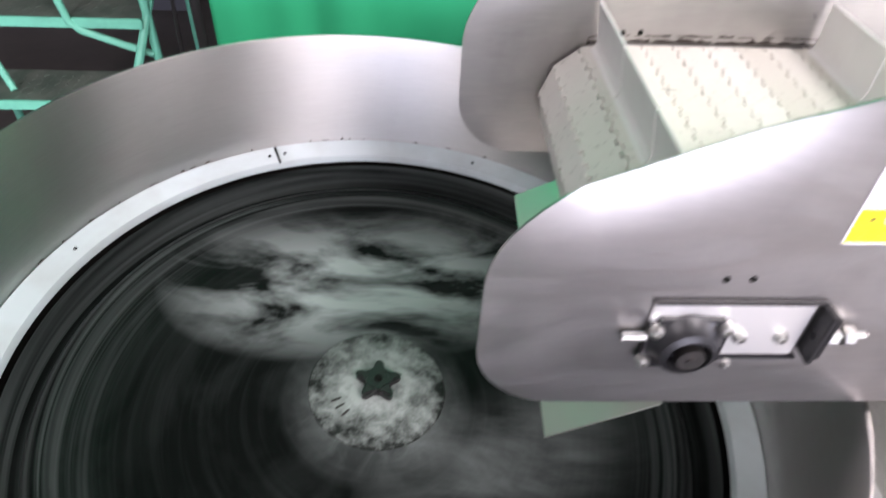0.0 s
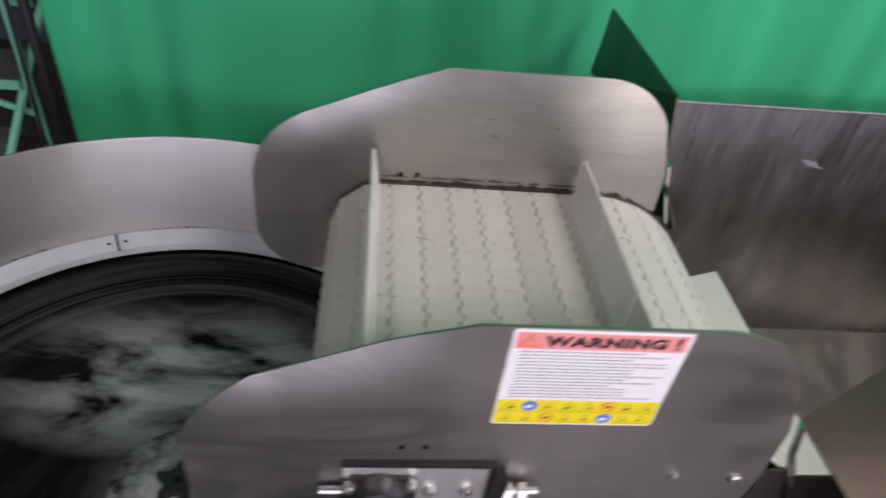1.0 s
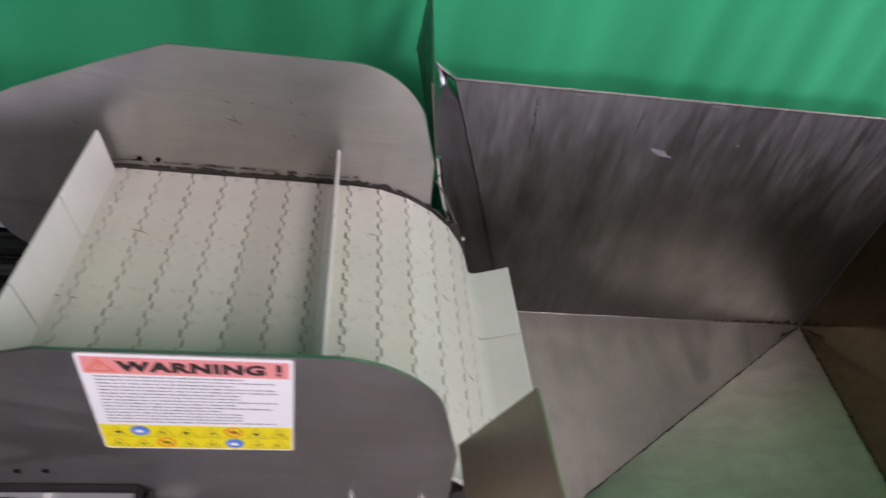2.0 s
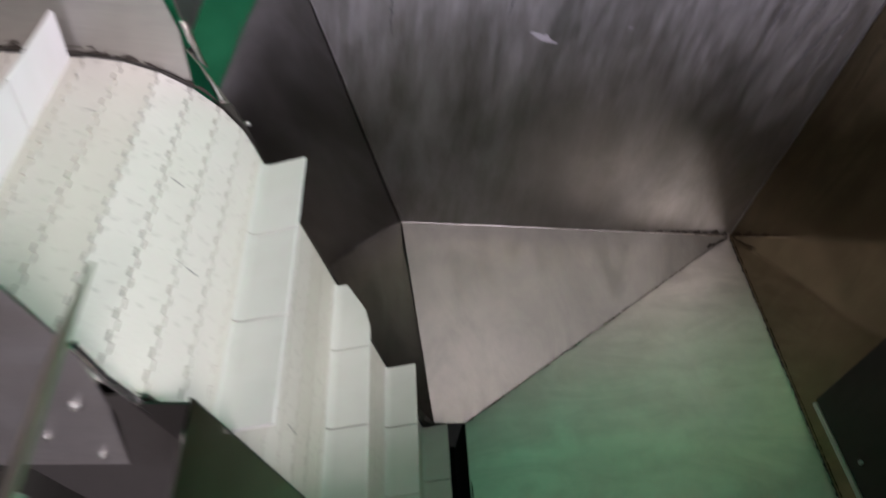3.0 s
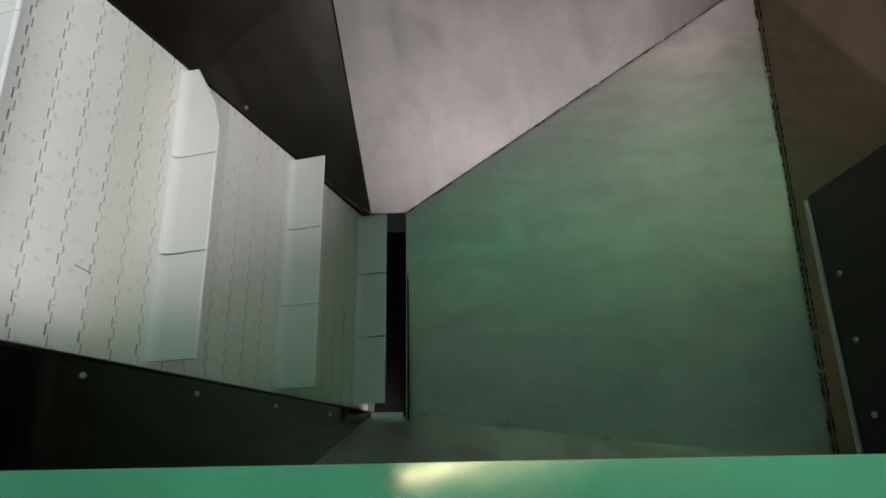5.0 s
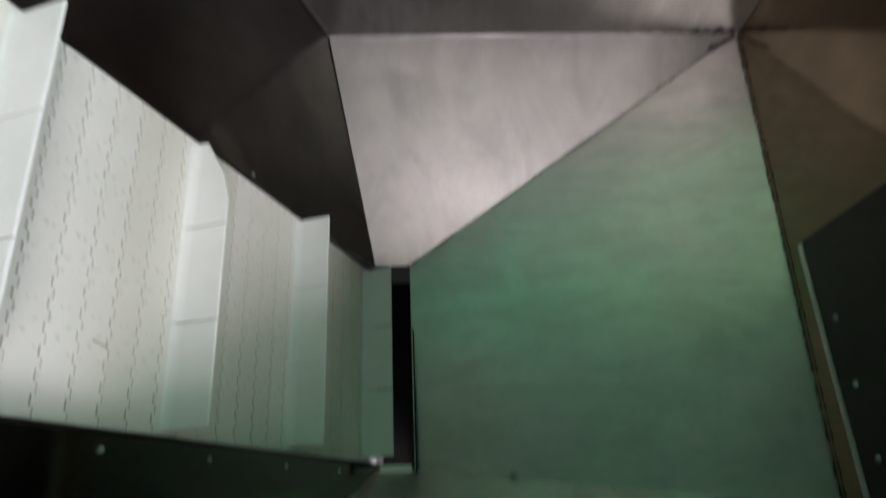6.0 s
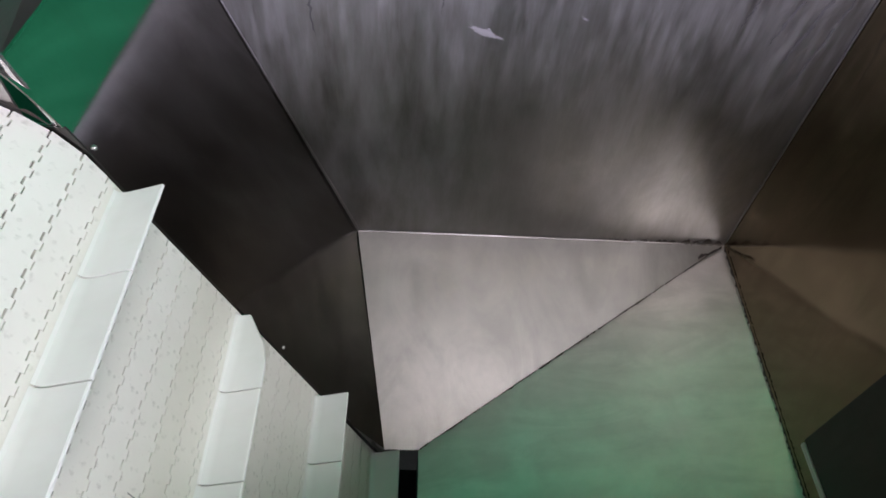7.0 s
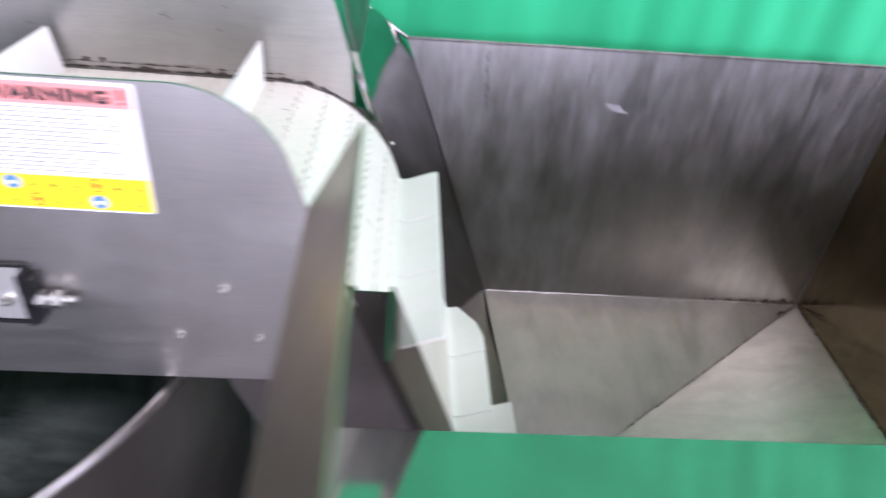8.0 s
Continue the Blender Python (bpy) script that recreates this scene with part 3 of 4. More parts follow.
def on_belt(s):
    x, z = np.interp(s, BS, BP[:, 0]), np.interp(s, BS, BP[:, 1])
    x1, z1 = np.interp(s + 0.004, BS, BP[:, 0]), np.interp(s + 0.004, BS, BP[:, 1])
    x0, z0 = np.interp(s - 0.004, BS, BP[:, 0]), np.interp(s - 0.004, BS, BP[:, 1])
    d = Vector((x1 - x0, 0, z1 - z0)).normalized()
    return Vector((x, 0, z)), d, Vector((-d.z, 0, d.x)) * -1


Y0, Y1 = 0.006, 0.534
PITCH = 0.3685
ROW = PITCH / 7
s_ref = float(np.interp(1.325, BP[:240, 1], BS[:240]))     # a cleat stands here
belt = thing("conveyor_belt", (0.2, 0.27, 1.5), "ivory plastic modular belt with tall cleats, lightly stained", "conveyor belt")


def row_mesh():
    """One belt module row: a flat link with interlocking hinge teeth on both edges."""
    bm = bmesh.new()
    nt = 34
    w = (Y1 - Y0) / nt
    h = ROW / 2
    tooth, g = 0.0060, 0.0009
    up, dn = [], []
    for k in range(nt):
        a, b = Y0 + k * w, Y0 + (k + 1) * w
        e = h - g if k % 2 == 0 else h - tooth - g
        up += [(a + g / 2, e), (b - g / 2, e)]
        f = -h + g if k % 2 == 1 else -h + tooth + g
        f2 = -h - tooth + 2 * g if k % 2 == 1 else -h + g
        dn += [(a + g / 2, f2), (b - g / 2, f2)]
    loop = [(y, x) for y, x in up] + [(y, x) for y, x in dn[::-1]]
    top = [bm.verts.new((x, y, 0.0)) for y, x in loop]
    bot = [bm.verts.new((x, y, -0.006)) for y, x in loop]
    bm.faces.new(top)
    for i in range(len(top)):
        j = (i + 1) % len(top)
        bm.faces.new((top[i], bot[i], bot[j], top[j]))
    return mesh_from(bm, "belt_link")


ROWM = row_mesh()
ROWM.materials.append(BELT)


def place(d, n, p):
    return Matrix(((-d.x, 0, n.x, p.x), (0, 1, 0, 0), (-d.z, 0, n.z, p.z), (0, 0, 0, 1)))


k0 = int(-s_ref / ROW)
for k in range(k0 + 1, int((BS[-1] - s_ref) / ROW)):
    s = s_ref + k * ROW
    if s < 0.02:
        continue
    p, d, n = on_belt(s)
    ob = new("belt_link", ROWM)
    ob.matrix_basis = place(d, n, p)
    put(ob, belt)
# dark underside sheet that closes the joints
bm = bmesh.new()
prev = None
for s in np.linspace(0, BS[-1] - 0.005, 160):
    p, d, n = on_belt(s)
    q = p - n * 0.0065
    cur = (bm.verts.new((q.x, Y0, q.z)), bm.verts.new((q.x, Y1, q.z)))
    if prev:
        bm.faces.new((prev[0], prev[1], cur[1], cur[0]))
    prev = cur
part("underside", bm, BELTGAP, belt, "dark greasy joints")


def cleat_mesh(w, chipped=False):
    """One cleat panel on its foot, with a rounded fillet to the belt and softened top corners."""
    bm = bmesh.new()
    prof = [(-0.004, 0.0), (-0.004, 0.078), (-0.0025, 0.081), (0.0005, 0.081), (0.002, 0.079), (0.0022, 0.018), (0.0042, 0.008), (0.008, 0.0025), (0.014, 0.0004)]
    a = [bm.verts.new((-x, 0.0016, z)) for x, z in prof]
    b = [bm.verts.new((-x, w - 0.0016, z)) for x, z in prof]
    for i in range(len(prof) - 1):
        bm.faces.new((a[i], a[i + 1], b[i + 1], b[i]))
    bm.faces.new(a)
    bm.faces.new(b[::-1])
    if chipped:
        # the outer corner has broken away along a ragged line
        for y, z, ny, nz in ((w * 0.30, 0.080, 0.25, 0.97), (w * 0.75, 0.050, 0.5, 0.87)):
            geom = list(bm.verts) + list(bm.edges) + list(bm.faces)
            cut = bmesh.ops.bisect_plane(bm, geom=geom, plane_co=(0, y, z), plane_no=(0, ny, nz), clear_outer=True)
            bmesh.ops.contextual_create(bm, geom=[e for e in cut["geom_cut"] if isinstance(e, bmesh.types.BMEdge)])
    me = mesh_from(bm, "cleat_panel")
    me.materials.append(CLEAT)
    smooth(me, 30)
    return me


CW = (0.528 - 0.016) / 3
CM, CHIP = cleat_mesh(CW), cleat_mesh(CW, True)
for k in range(-3, 9):
    s = s_ref + k * PITCH
    if s < 0.05 or s > BS[-1] - 0.05:
        continue
    p, d, n = on_belt(s)
    if n.z < -0.2 and p.z > 1.2:
        continue
    for i in range(3):
        broken = k == -1 and i == 2
        ob = tagged(new("cleat_panel", CHIP if broken else CM), "ivory cleat panel with a broken corner" if broken else "")
        m = place(d, n, p)
        m.translation = (p.x, 0.014 + i * CW, p.z)
        ob.matrix_basis = m
        put(ob, belt)
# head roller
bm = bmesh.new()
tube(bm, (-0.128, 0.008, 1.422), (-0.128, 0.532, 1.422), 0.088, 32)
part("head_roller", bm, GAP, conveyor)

# ---------------------------------------------------------------- bowl
BX, BY, BR = -0.5887, 0.2921, 0.701
bowl = thing("rotary_bowl", (BX, BY, 0), "round stainless steel bowl with a turning dark disc", "bowl")
bm = bmesh.new()
lathe(bm, [(BR, 0.58), (BR, 1.315), (BR + 0.001, 1.318), (BR + 0.005, 1.318), (BR + 0.006, 1.315), (BR + 0.006, 0.58)], BX, BY, 200, True)
part("bowl_wall", bm, STEEL_BOWL, bowl, "brushed stainless bowl wall")
# added outer skin whose dark colour paints the shade on the bowl's outside
bm = bmesh.new()
lathe(bm, [(BR + 0.0065, 0.58), (BR + 0.0065, 1.306), (BR + 0.0095, 1.306), (BR + 0.0095, 0.58)], BX, BY, 128, True)
part("bowl_shade_skirt", bm, STEEL_DARK, bowl, "dark sheet added for the shade outside the bowl")
bm = bmesh.new()
lathe(bm, [(BR - 0.003, 1.034), (BR - 0.049, 1.022), (BR - 0.051, 1.016), (BR - 0.051, 1.002), (BR - 0.003, 1.002)], BX, BY, 160, True)
ring = part("seal_ring", bm, RING, bowl, "white plastic seal ring, stained along its edge")
DISC = mat("dark_polished_disc", (0.03, 0.033, 0.031), 0.35, 0.0, 0.05)
n_, l_, b_ = nodes_of(DISC)
tc = n_.new("ShaderNodeTexCoord")
sub = n_.new("ShaderNodeVectorMath")
sub.operation = 'SUBTRACT'
sub.inputs[1].default_value = (BX, BY, 0)
l_.new(tc.outputs["Object"], sub.inputs[0])
sep = n_.new("ShaderNodeSeparateXYZ")
l_.new(sub.outputs[0], sep.inputs[0])
rad = n_.new("ShaderNodeVectorMath")
rad.operation = 'LENGTH'
flat = n_.new("ShaderNodeCombineXYZ")
l_.new(sep.outputs[0], flat.inputs[0]), l_.new(sep.outputs[1], flat.inputs[1])
l_.new(flat.outputs[0], rad.inputs[0])
unit = n_.new("ShaderNodeVectorMath")
unit.operation = 'NORMALIZE'
l_.new(flat.outputs[0], unit.inputs[0])
usep = n_.new("ShaderNodeSeparateXYZ")
l_.new(unit.outputs[0], usep.inputs[0])
pol = n_.new("ShaderNodeCombineXYZ")
l_.new(rad.outputs["Value"], pol.inputs[0]), l_.new(usep.outputs[0], pol.inputs[1]), l_.new(usep.outputs[1], pol.inputs[2])


def polar_noise(kr, ka, detail, seed):
    mp = n_.new("ShaderNodeMapping")
    mp.inputs["Scale"].default_value = (kr, ka, ka)
    mp.inputs["Location"].default_value = (seed, seed * 0.7, seed)
    l_.new(pol.outputs[0], mp.inputs["Vector"])
    t = n_.new("ShaderNodeTexNoise")
    t.inputs["Scale"].default_value = 1.0
    t.inputs["Detail"].default_value = detail
    t.inputs["Roughness"].default_value = 0.6
    t.inputs["Distortion"].default_value = 0.6
    l_.new(mp.outputs[0], t.inputs["Vector"])
    return t.outputs["Fac"]


def smear(cx, cy, sx, sy, turn, lo, hi):
    """A soft oval patch where a reflection is painted."""
    mp = n_.new("ShaderNodeMapping")
    mp.vector_type = 'TEXTURE'
    mp.inputs["Location"].default_value = (cx - BX, cy - BY, 0)
    mp.inputs["Rotation"].default_value = (0, 0, radians(turn))
    mp.inputs["Scale"].default_value = (sx, sy, 1)
    l_.new(flat.outputs[0], mp.inputs["Vector"])
    d = n_.new("ShaderNodeVectorMath")
    d.operation = 'LENGTH'
    l_.new(mp.outputs[0], d.inputs[0])
    return to_range(DISC, d.outputs["Value"], hi, lo, 0.35, 1.1)


def times(a, b, op='MULTIPLY'):
    x = n_.new("ShaderNodeMath")
    x.operation = op
    x.use_clamp = True
    for s_, v in zip(x.inputs, (a, b)):
        if isinstance(v, (int, float)):
            s_.default_value = v
        else:
            l_.new(v, s_)
    return x.outputs[0]


# blurred reflections painted into the disc colour: pale cloud, rings and edge sheen
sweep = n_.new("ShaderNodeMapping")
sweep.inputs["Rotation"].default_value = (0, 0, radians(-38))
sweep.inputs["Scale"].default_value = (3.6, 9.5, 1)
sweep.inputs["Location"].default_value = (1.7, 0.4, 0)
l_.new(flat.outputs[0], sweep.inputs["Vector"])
glare_noise = n_.new("ShaderNodeTexNoise")
glare_noise.inputs["Scale"].default_value = 1.0
glare_noise.inputs["Detail"].default_value = 5
glare_noise.inputs["Roughness"].default_value = 0.58
glare_noise.inputs["Distortion"].default_value = 0.35
l_.new(sweep.outputs[0], glare_noise.inputs["Vector"])
film = times(smear(BX - 0.03, BY + 0.31, 0.42, 0.21, 8, 0.0, 1.0), to_range(DISC, glare_noise.outputs["Fac"], 0.0, 1.0, 0.385, 0.575))
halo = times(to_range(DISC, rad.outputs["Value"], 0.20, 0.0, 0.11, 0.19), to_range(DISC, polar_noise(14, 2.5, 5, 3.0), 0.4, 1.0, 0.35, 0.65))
film = times(times(film, halo, 'ADD'), times(smear(BX + 0.25, BY - 0.15, 0.30, 0.17, 30, 0.0, 0.22), to_range(DISC, glare_noise.outputs["Fac"], 0.1, 1.0, 0.35, 0.65)), 'ADD')
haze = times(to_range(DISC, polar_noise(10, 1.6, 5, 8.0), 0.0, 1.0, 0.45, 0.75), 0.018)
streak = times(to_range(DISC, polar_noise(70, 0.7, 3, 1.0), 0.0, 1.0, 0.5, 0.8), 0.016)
lip_sheen = times(to_range(DISC, rad.outputs["Value"], 0.0, 1.0, 0.49, 0.57), to_range(DISC, polar_noise(75, 0.35, 3, 5.0), 0.0, 0.13, 0.42, 0.72))
fac = times(times(film, 0.78), times(times(haze, streak, 'ADD'), lip_sheen, 'ADD'), 'ADD')
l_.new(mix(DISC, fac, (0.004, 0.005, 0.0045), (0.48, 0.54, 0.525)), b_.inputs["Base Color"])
l_.new(to_range(DISC, fac, 0.30, 0.5, 0.0, 0.6), b_.inputs["Roughness"])
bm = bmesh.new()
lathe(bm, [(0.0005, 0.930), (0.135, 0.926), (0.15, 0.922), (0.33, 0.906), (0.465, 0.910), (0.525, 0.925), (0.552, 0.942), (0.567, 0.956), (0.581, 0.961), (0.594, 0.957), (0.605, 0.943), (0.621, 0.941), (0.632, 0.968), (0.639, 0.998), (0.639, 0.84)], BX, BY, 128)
disc = part("disc", bm, DISC, bowl, "dark glossy disc with painted pale reflections")
# black sheet that stands in for the shade below the ring gap
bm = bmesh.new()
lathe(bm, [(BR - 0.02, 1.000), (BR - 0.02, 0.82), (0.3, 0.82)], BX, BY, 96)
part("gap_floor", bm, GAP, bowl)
SPLASH = mat("dried_brown_splash", (0.06, 0.045, 0.03), 0.6)
HUB = mat("pale_hub_plate", (0.36, 0.40, 0.38), 0.5, 0.0, 0.12)
n_, l_, b_ = nodes_of(HUB)
h1 = noise_tex(HUB, 22, 8, 0.72)
tc = n_.new("ShaderNodeTexCoord")
dv = n_.new("ShaderNodeVectorMath")
dv.operation = 'DISTANCE'
dv.inputs[1].default_value = (BX, BY + 0.02, 0.937)
l_.new(tc.outputs["Object"], dv.inputs[0])
ad = n_.new("ShaderNodeMath")
ad.operation = 'ADD'
l_.new(to_range(HUB, dv.outputs["Value"], -0.34, 0.45, 0.055, 0.135), ad.inputs[0])
l_.new(to_range(HUB, h1, 0.0, 1.0, 0.35, 0.68), ad.inputs[1])
ad.use_clamp = True
l_.new(mix(HUB, ad.outputs[0], (0.29, 0.33, 0.31), (0.012, 0.015, 0.013)), b_.inputs["Base Color"])
bm = bmesh.new()
SX, SY = BX, BY + 0.02
lathe(bm, [(0.0005, 0.941), (0.115, 0.937), (0.132, 0.931), (0.135, 0.922)], SX, SY, 64)
hub = part("hub_plate", bm, HUB, bowl, "pale scuffed hub plate")
bm = bmesh.new()
star = []
for k in range(60):
    a = 2 * math.pi * k / 60
    r = 0.033 + 0.013 * math.cos(5 * a)
    star.append((SX + r * math.cos(a + 0.3), SY + r * math.sin(a + 0.3), 0.940))
slab(bm, star, (0, 0, 0.022))
tp = [f for f in bm.faces if len(f.verts) > 10]
bmesh.ops.bevel(bm, geom=[e for f in tp for e in f.edges], offset=0.005, segments=2, affect='EDGES')
knob = part("star_knob", bm, BLACK, hub, "black five-lobed star knob")
bm = bmesh.new()
lathe(bm, [(0.0005, 0.965), (0.007, 0.965), (0.008, 0.961)], SX, SY, 16)
part("knob_pin", bm, GAP, knob)
bm = bmesh.new()
lathe(bm, [(0.30, -0.04), (0.30, 0.58), (BR + 0.003, 0.58)], BX, BY, 64)
part("pedestal", bm, STEEL, bowl)
for a in (205, 216, 228):
    bm = bmesh.new()
    r = 0.085
    x, y = SX + r * math.cos(radians(a)), SY + r * math.sin(radians(a))
    box(bm, -0.010, -0.0022, 0, 0.010, 0.0022, 0.0008, 0, pose(x, y, 0.9378, 0, 0, a))
    part("pen_mark", bm, INK, hub, "short dark pen stroke")
# joint and screws of the seal ring
for a, r0, r1, w in ((114.5, BR - 0.055, BR - 0.004, 0.0022),):
    bm = bmesh.new()
    c, s_ = math.cos(radians(a)), math.sin(radians(a))
    box(bm, r0, -w, 0, r1, w, 0.004, 0, Matrix.Translation((BX, BY, 1.0225)) @ pose(0, 0, 0, 0, 0, a) @ pose(0, 0, 0, 0, 0, 0))
    bmesh.ops.rotate(bm, cent=(BX + r0 * c, BY + r0 * s_, 1.0225), matrix=Matrix.Rotation(radians(-12), 3, Vector((-s_, c, 0))), verts=bm.verts)
    part("ring_joint", bm, GAP, ring)
for a in (112.9, 116.1, 158, 72, 30, 205):
    c, s_ = math.cos(radians(a)), math.sin(radians(a))
    bm = bmesh.new()
    lathe(bm, [(0.0003, 0.003), (0.003, 0.0026), (0.0042, 0.0)], BX + (BR - 0.028) * c, BY + (BR - 0.028) * s_, 12)
    bmesh.ops.translate(bm, vec=(0, 0, 1.0282), verts=bm.verts)
    part("ring_screw", bm, GAP, ring)

# dried splashes on the wall just above the ring
rnd = random.Random(31)
for a in (96, 99, 100.5, 104, 107, 119, 128, 131, 133, 139, 146, 152, 158, 163, 85, 78, 70):
    bm = bmesh.new()
    span, h = rnd.uniform(0.4, 1.6), rnd.uniform(0.002, 0.007)
    lo, hi = [], []
    for k in range(9):
        t_ = radians(a + span * (k / 8 - 0.5))
        q = (BX + (BR - 0.0012) * math.cos(t_), BY + (BR - 0.0012) * math.sin(t_))
        lo.append(bm.verts.new((*q, 1.035)))
        hi.append(bm.verts.new((*q, 1.0355 + h * rnd.uniform(0.2, 1.0) * math.sin(math.pi * (k + 0.5) / 9))))
    for k in range(8):
        bm.faces.new((lo[k], lo[k + 1], hi[k + 1], hi[k]))
    part("splash_mark", bm, SPLASH, ring)


def grime(pts, out, amp, seed, name, label, dots=0):
    """An uneven dark line of dried product along pts, lying on a sheet; out points across the line within the sheet."""
    rnd = random.Random(seed)
    bm = bmesh.new()
    pts = [Vector(p) for p in pts]
    o = Vector(out)
    total, fine_ = sum((b - a).length for a, b in zip(pts, pts[1:])), []
    for a, b in zip(pts, pts[1:]):
        k = max(2, int((b - a).length / 0.008))
        fine_ += [a.lerp(b, i / k) for i in range(k)]
    prev = None
    for p in fine_:
        lo = -amp * (0.25 + 0.5 * rnd.random())
        hi = amp * (0.2 + 1.6 * rnd.random() ** 3)
        cur = (bm.verts.new(p + o * lo), bm.verts.new(p + o * hi))
        if prev and rnd.random() > 0.06:
            bm.faces.new((prev[0], cur[0], cur[1], prev[1]))
        prev = cur
    for v in [v for v in bm.verts if not v.link_faces]:
        bm.verts.remove(v)
    return solo(name, bm, GRIME, label, "stain", "stuff")


SCUFF = mat("dark_scuff", (0.13, 0.125, 0.12), 0.5, 0.6)
SCUFF2 = mat("grey_belt_scuff", (0.28, 0.275, 0.25), 0.6)
GRIME = mat("dried_product_grime", (0.035, 0.028, 0.022), 0.7)
seam = [(float(np.interp(s, BS, BP[:, 0])), 0.5400, float(np.interp(s, BS, BP[:, 1])) + 0.004) for s in np.linspace(float(np.interp(1.30, BP[:240, 1], BS[:240])) + 0.10, float(BS[-1]) - 1.62, 40)]
grime(seam, (0, 0, 1), 0.0045, 5, "grime_line", "dark greasy grime line along the belt edge")
grime([(x, y - 0.0006, z + 0.010) for x, y, z in seam[14:]], (0, 0, 1), 0.0018, 9, "grime_line", "dark greasy grime line along the belt edge")
grime([(1.60, YB - 0.002, 0.608), (1.948, YB - 0.002, 0.608)], (0, 0, 1), 0.009, 3, "grime_line", "dark crusted residue in the hopper corner")
grime([(XR - 0.004, YB - 0.01, 0.607), (XR - 0.004, -0.15, 0.551)], (-1, 0, -0.25), 0.0035, 4, "grime_line", "dark crusted residue along the floor plate edge")
grime([(1.02, 0.522, 0.3385), (1.944, YB - 0.004, 0.607)], (0.5, -0.8, 0), 0.0022, 8, "grime_line", "thin dark line along the floor plate joint")

grime([(1.82, YB - 0.0035, 0.611), (1.9475, YB - 0.0035, 0.611)], (0, 0, 1), 0.016, 13, "grime_line", "dark crusted residue in the hopper corner")
grime([(1.86, YB - 0.045, 0.5895), (1.944, YB - 0.012, 0.6085)], (0.45, 0.85, 0.22), 0.010, 14, "grime_line", "dark crusted residue in the hopper corner")

# weld beads in the hopper corners
for pts, r in (([(px(1.45) + 0.003, YB - 0.003, 1.45), (px(0.62) + 0.003, YB - 0.003, 0.62)], 0.0016),
               ([(XR - 0.003, YB - 0.003, 1.47), (XR - 0.003, YB - 0.003, 0.62)], 0.003),
               ([(0.82, YB - 0.002, 0.606), (1.94, YB - 0.002, 0.606)], 0.0022),
               ([(px(1.458), YB, 1.458), (XR, YB, 1.478)], 0.0045),
               ([(XR, YB, 1.478), (XR, -0.57, 1.478)], 0.0045)):
    bm = bmesh.new()
    a, b = Vector(pts[0]), Vector(pts[1])
    k = 60
    rnd = random.Random(7)
    bent_tube(bm, [a.lerp(b, i / k) + Vector((0, 0, 0.0006 * rnd.uniform(-1, 1))) for i in range(k + 1)], r, 6)
    part("weld_bead", bm, STEEL_HOP, hopper)
# crumpled corner of the hem
bm = bmesh.new()
bent_tube(bm, [(px(1.46), YB, 1.46), (0.47, YB - 0.005, 1.478), (0.44, YB, 1.497), (0.415, YB - 0.004, 1.508), (0.39, YB, 1.53)], 0.0065, 8)
part("hem_corner", bm, BRIGHT, hopper, "bright crumpled hem corner")

# ---------------------------------------------------------------- warning sticker on the near head plate
sticker = thing("warning_sticker", (0.1, -0.001, 1.55), "white, pink and yellow warning sticker on a steel plate", "sticker")
LW, LZ0, LZ1 = 0.2, 1.55, 1.716


def on_label(name, bm, material, label=""):
    return part(name, bm, material, sticker, label)


def flat_box(u0, v0, u1, v1, y=-0.0012, d=0.0002):
    bm = bmesh.new()
    box(bm, u0, y - d, v0, u1, y, v1)
    return bm


bm = bmesh.new()
slab(bm, [(x, -0.0012, z) for x, z in arc(0.004, LZ0 + 0.004, 0.004, 180, 270, 4) + arc(LW - 0.004, LZ0 + 0.004, 0.004, 270, 360, 4) + arc(LW - 0.004, LZ1 - 0.004, 0.004, 0, 90, 4) + arc(0.004, LZ1 - 0.004, 0.004, 90, 180, 4)], (0, 0.001, 0))
on_label("backing", bm, PAPER)
on_label("header_band", flat_box(0.004, 1.686, 0.196, 1.712), PINK)
on_label("pictogram_band", flat_box(0.0015, 1.552, 0.1985, 1.597), YELLOW)
on_label("band_rule", flat_box(0.003, 1.5742, 0.197, 1.5748, -0.00145), OLIVE)
cu = bpy.data.curves.new("heading", 'FONT')
cu.body = "WARNING"
cu.size = 0.026
cu.space_character = 1.12
cu.offset = 0.0016
tmp = bpy.data.objects.new("heading", cu)
scene.collection.objects.link(tmp)
bpy.context.view_layer.update()
me = bpy.data.meshes.new_from_object(tmp.evaluated_get(bpy.context.evaluated_depsgraph_get()))
scene.collection.objects.unlink(tmp)
bpy.data.objects.remove(tmp)
xs = [v.co.x for v in me.vertices]
zs = [v.co.y for v in me.vertices]
fx, fz = 0.138 / (max(xs) - min(xs)), 0.0165 / (max(zs) - min(zs))
for v in me.vertices:
    v.co = Vector((0.035 + (v.co.x - min(xs)) * fx, -0.0016, 1.6905 + (v.co.y - min(zs)) * fz))
me.materials.clear()
me.materials.append(INK)
hd = new("heading", me)
put(hd, sticker)
# triangle sign and exclamation mark


def tri(cx, cz, w, h, y, t):
    bm = bmesh.new()
    o = [(cx - w / 2, y, cz), (cx + w / 2, y, cz), (cx, y, cz + h)]
    m_ = Vector((cx, y, cz + h * 0.36))
    i = [Vector(p).lerp(m_, t) for p in o]
    ov, iv = [bm.verts.new(p) for p in o], [bm.verts.new(p) for p in i]
    for k in range(3):
        bm.faces.new((ov[k], ov[(k + 1) % 3], iv[(k + 1) % 3], iv[k]))
    return bm


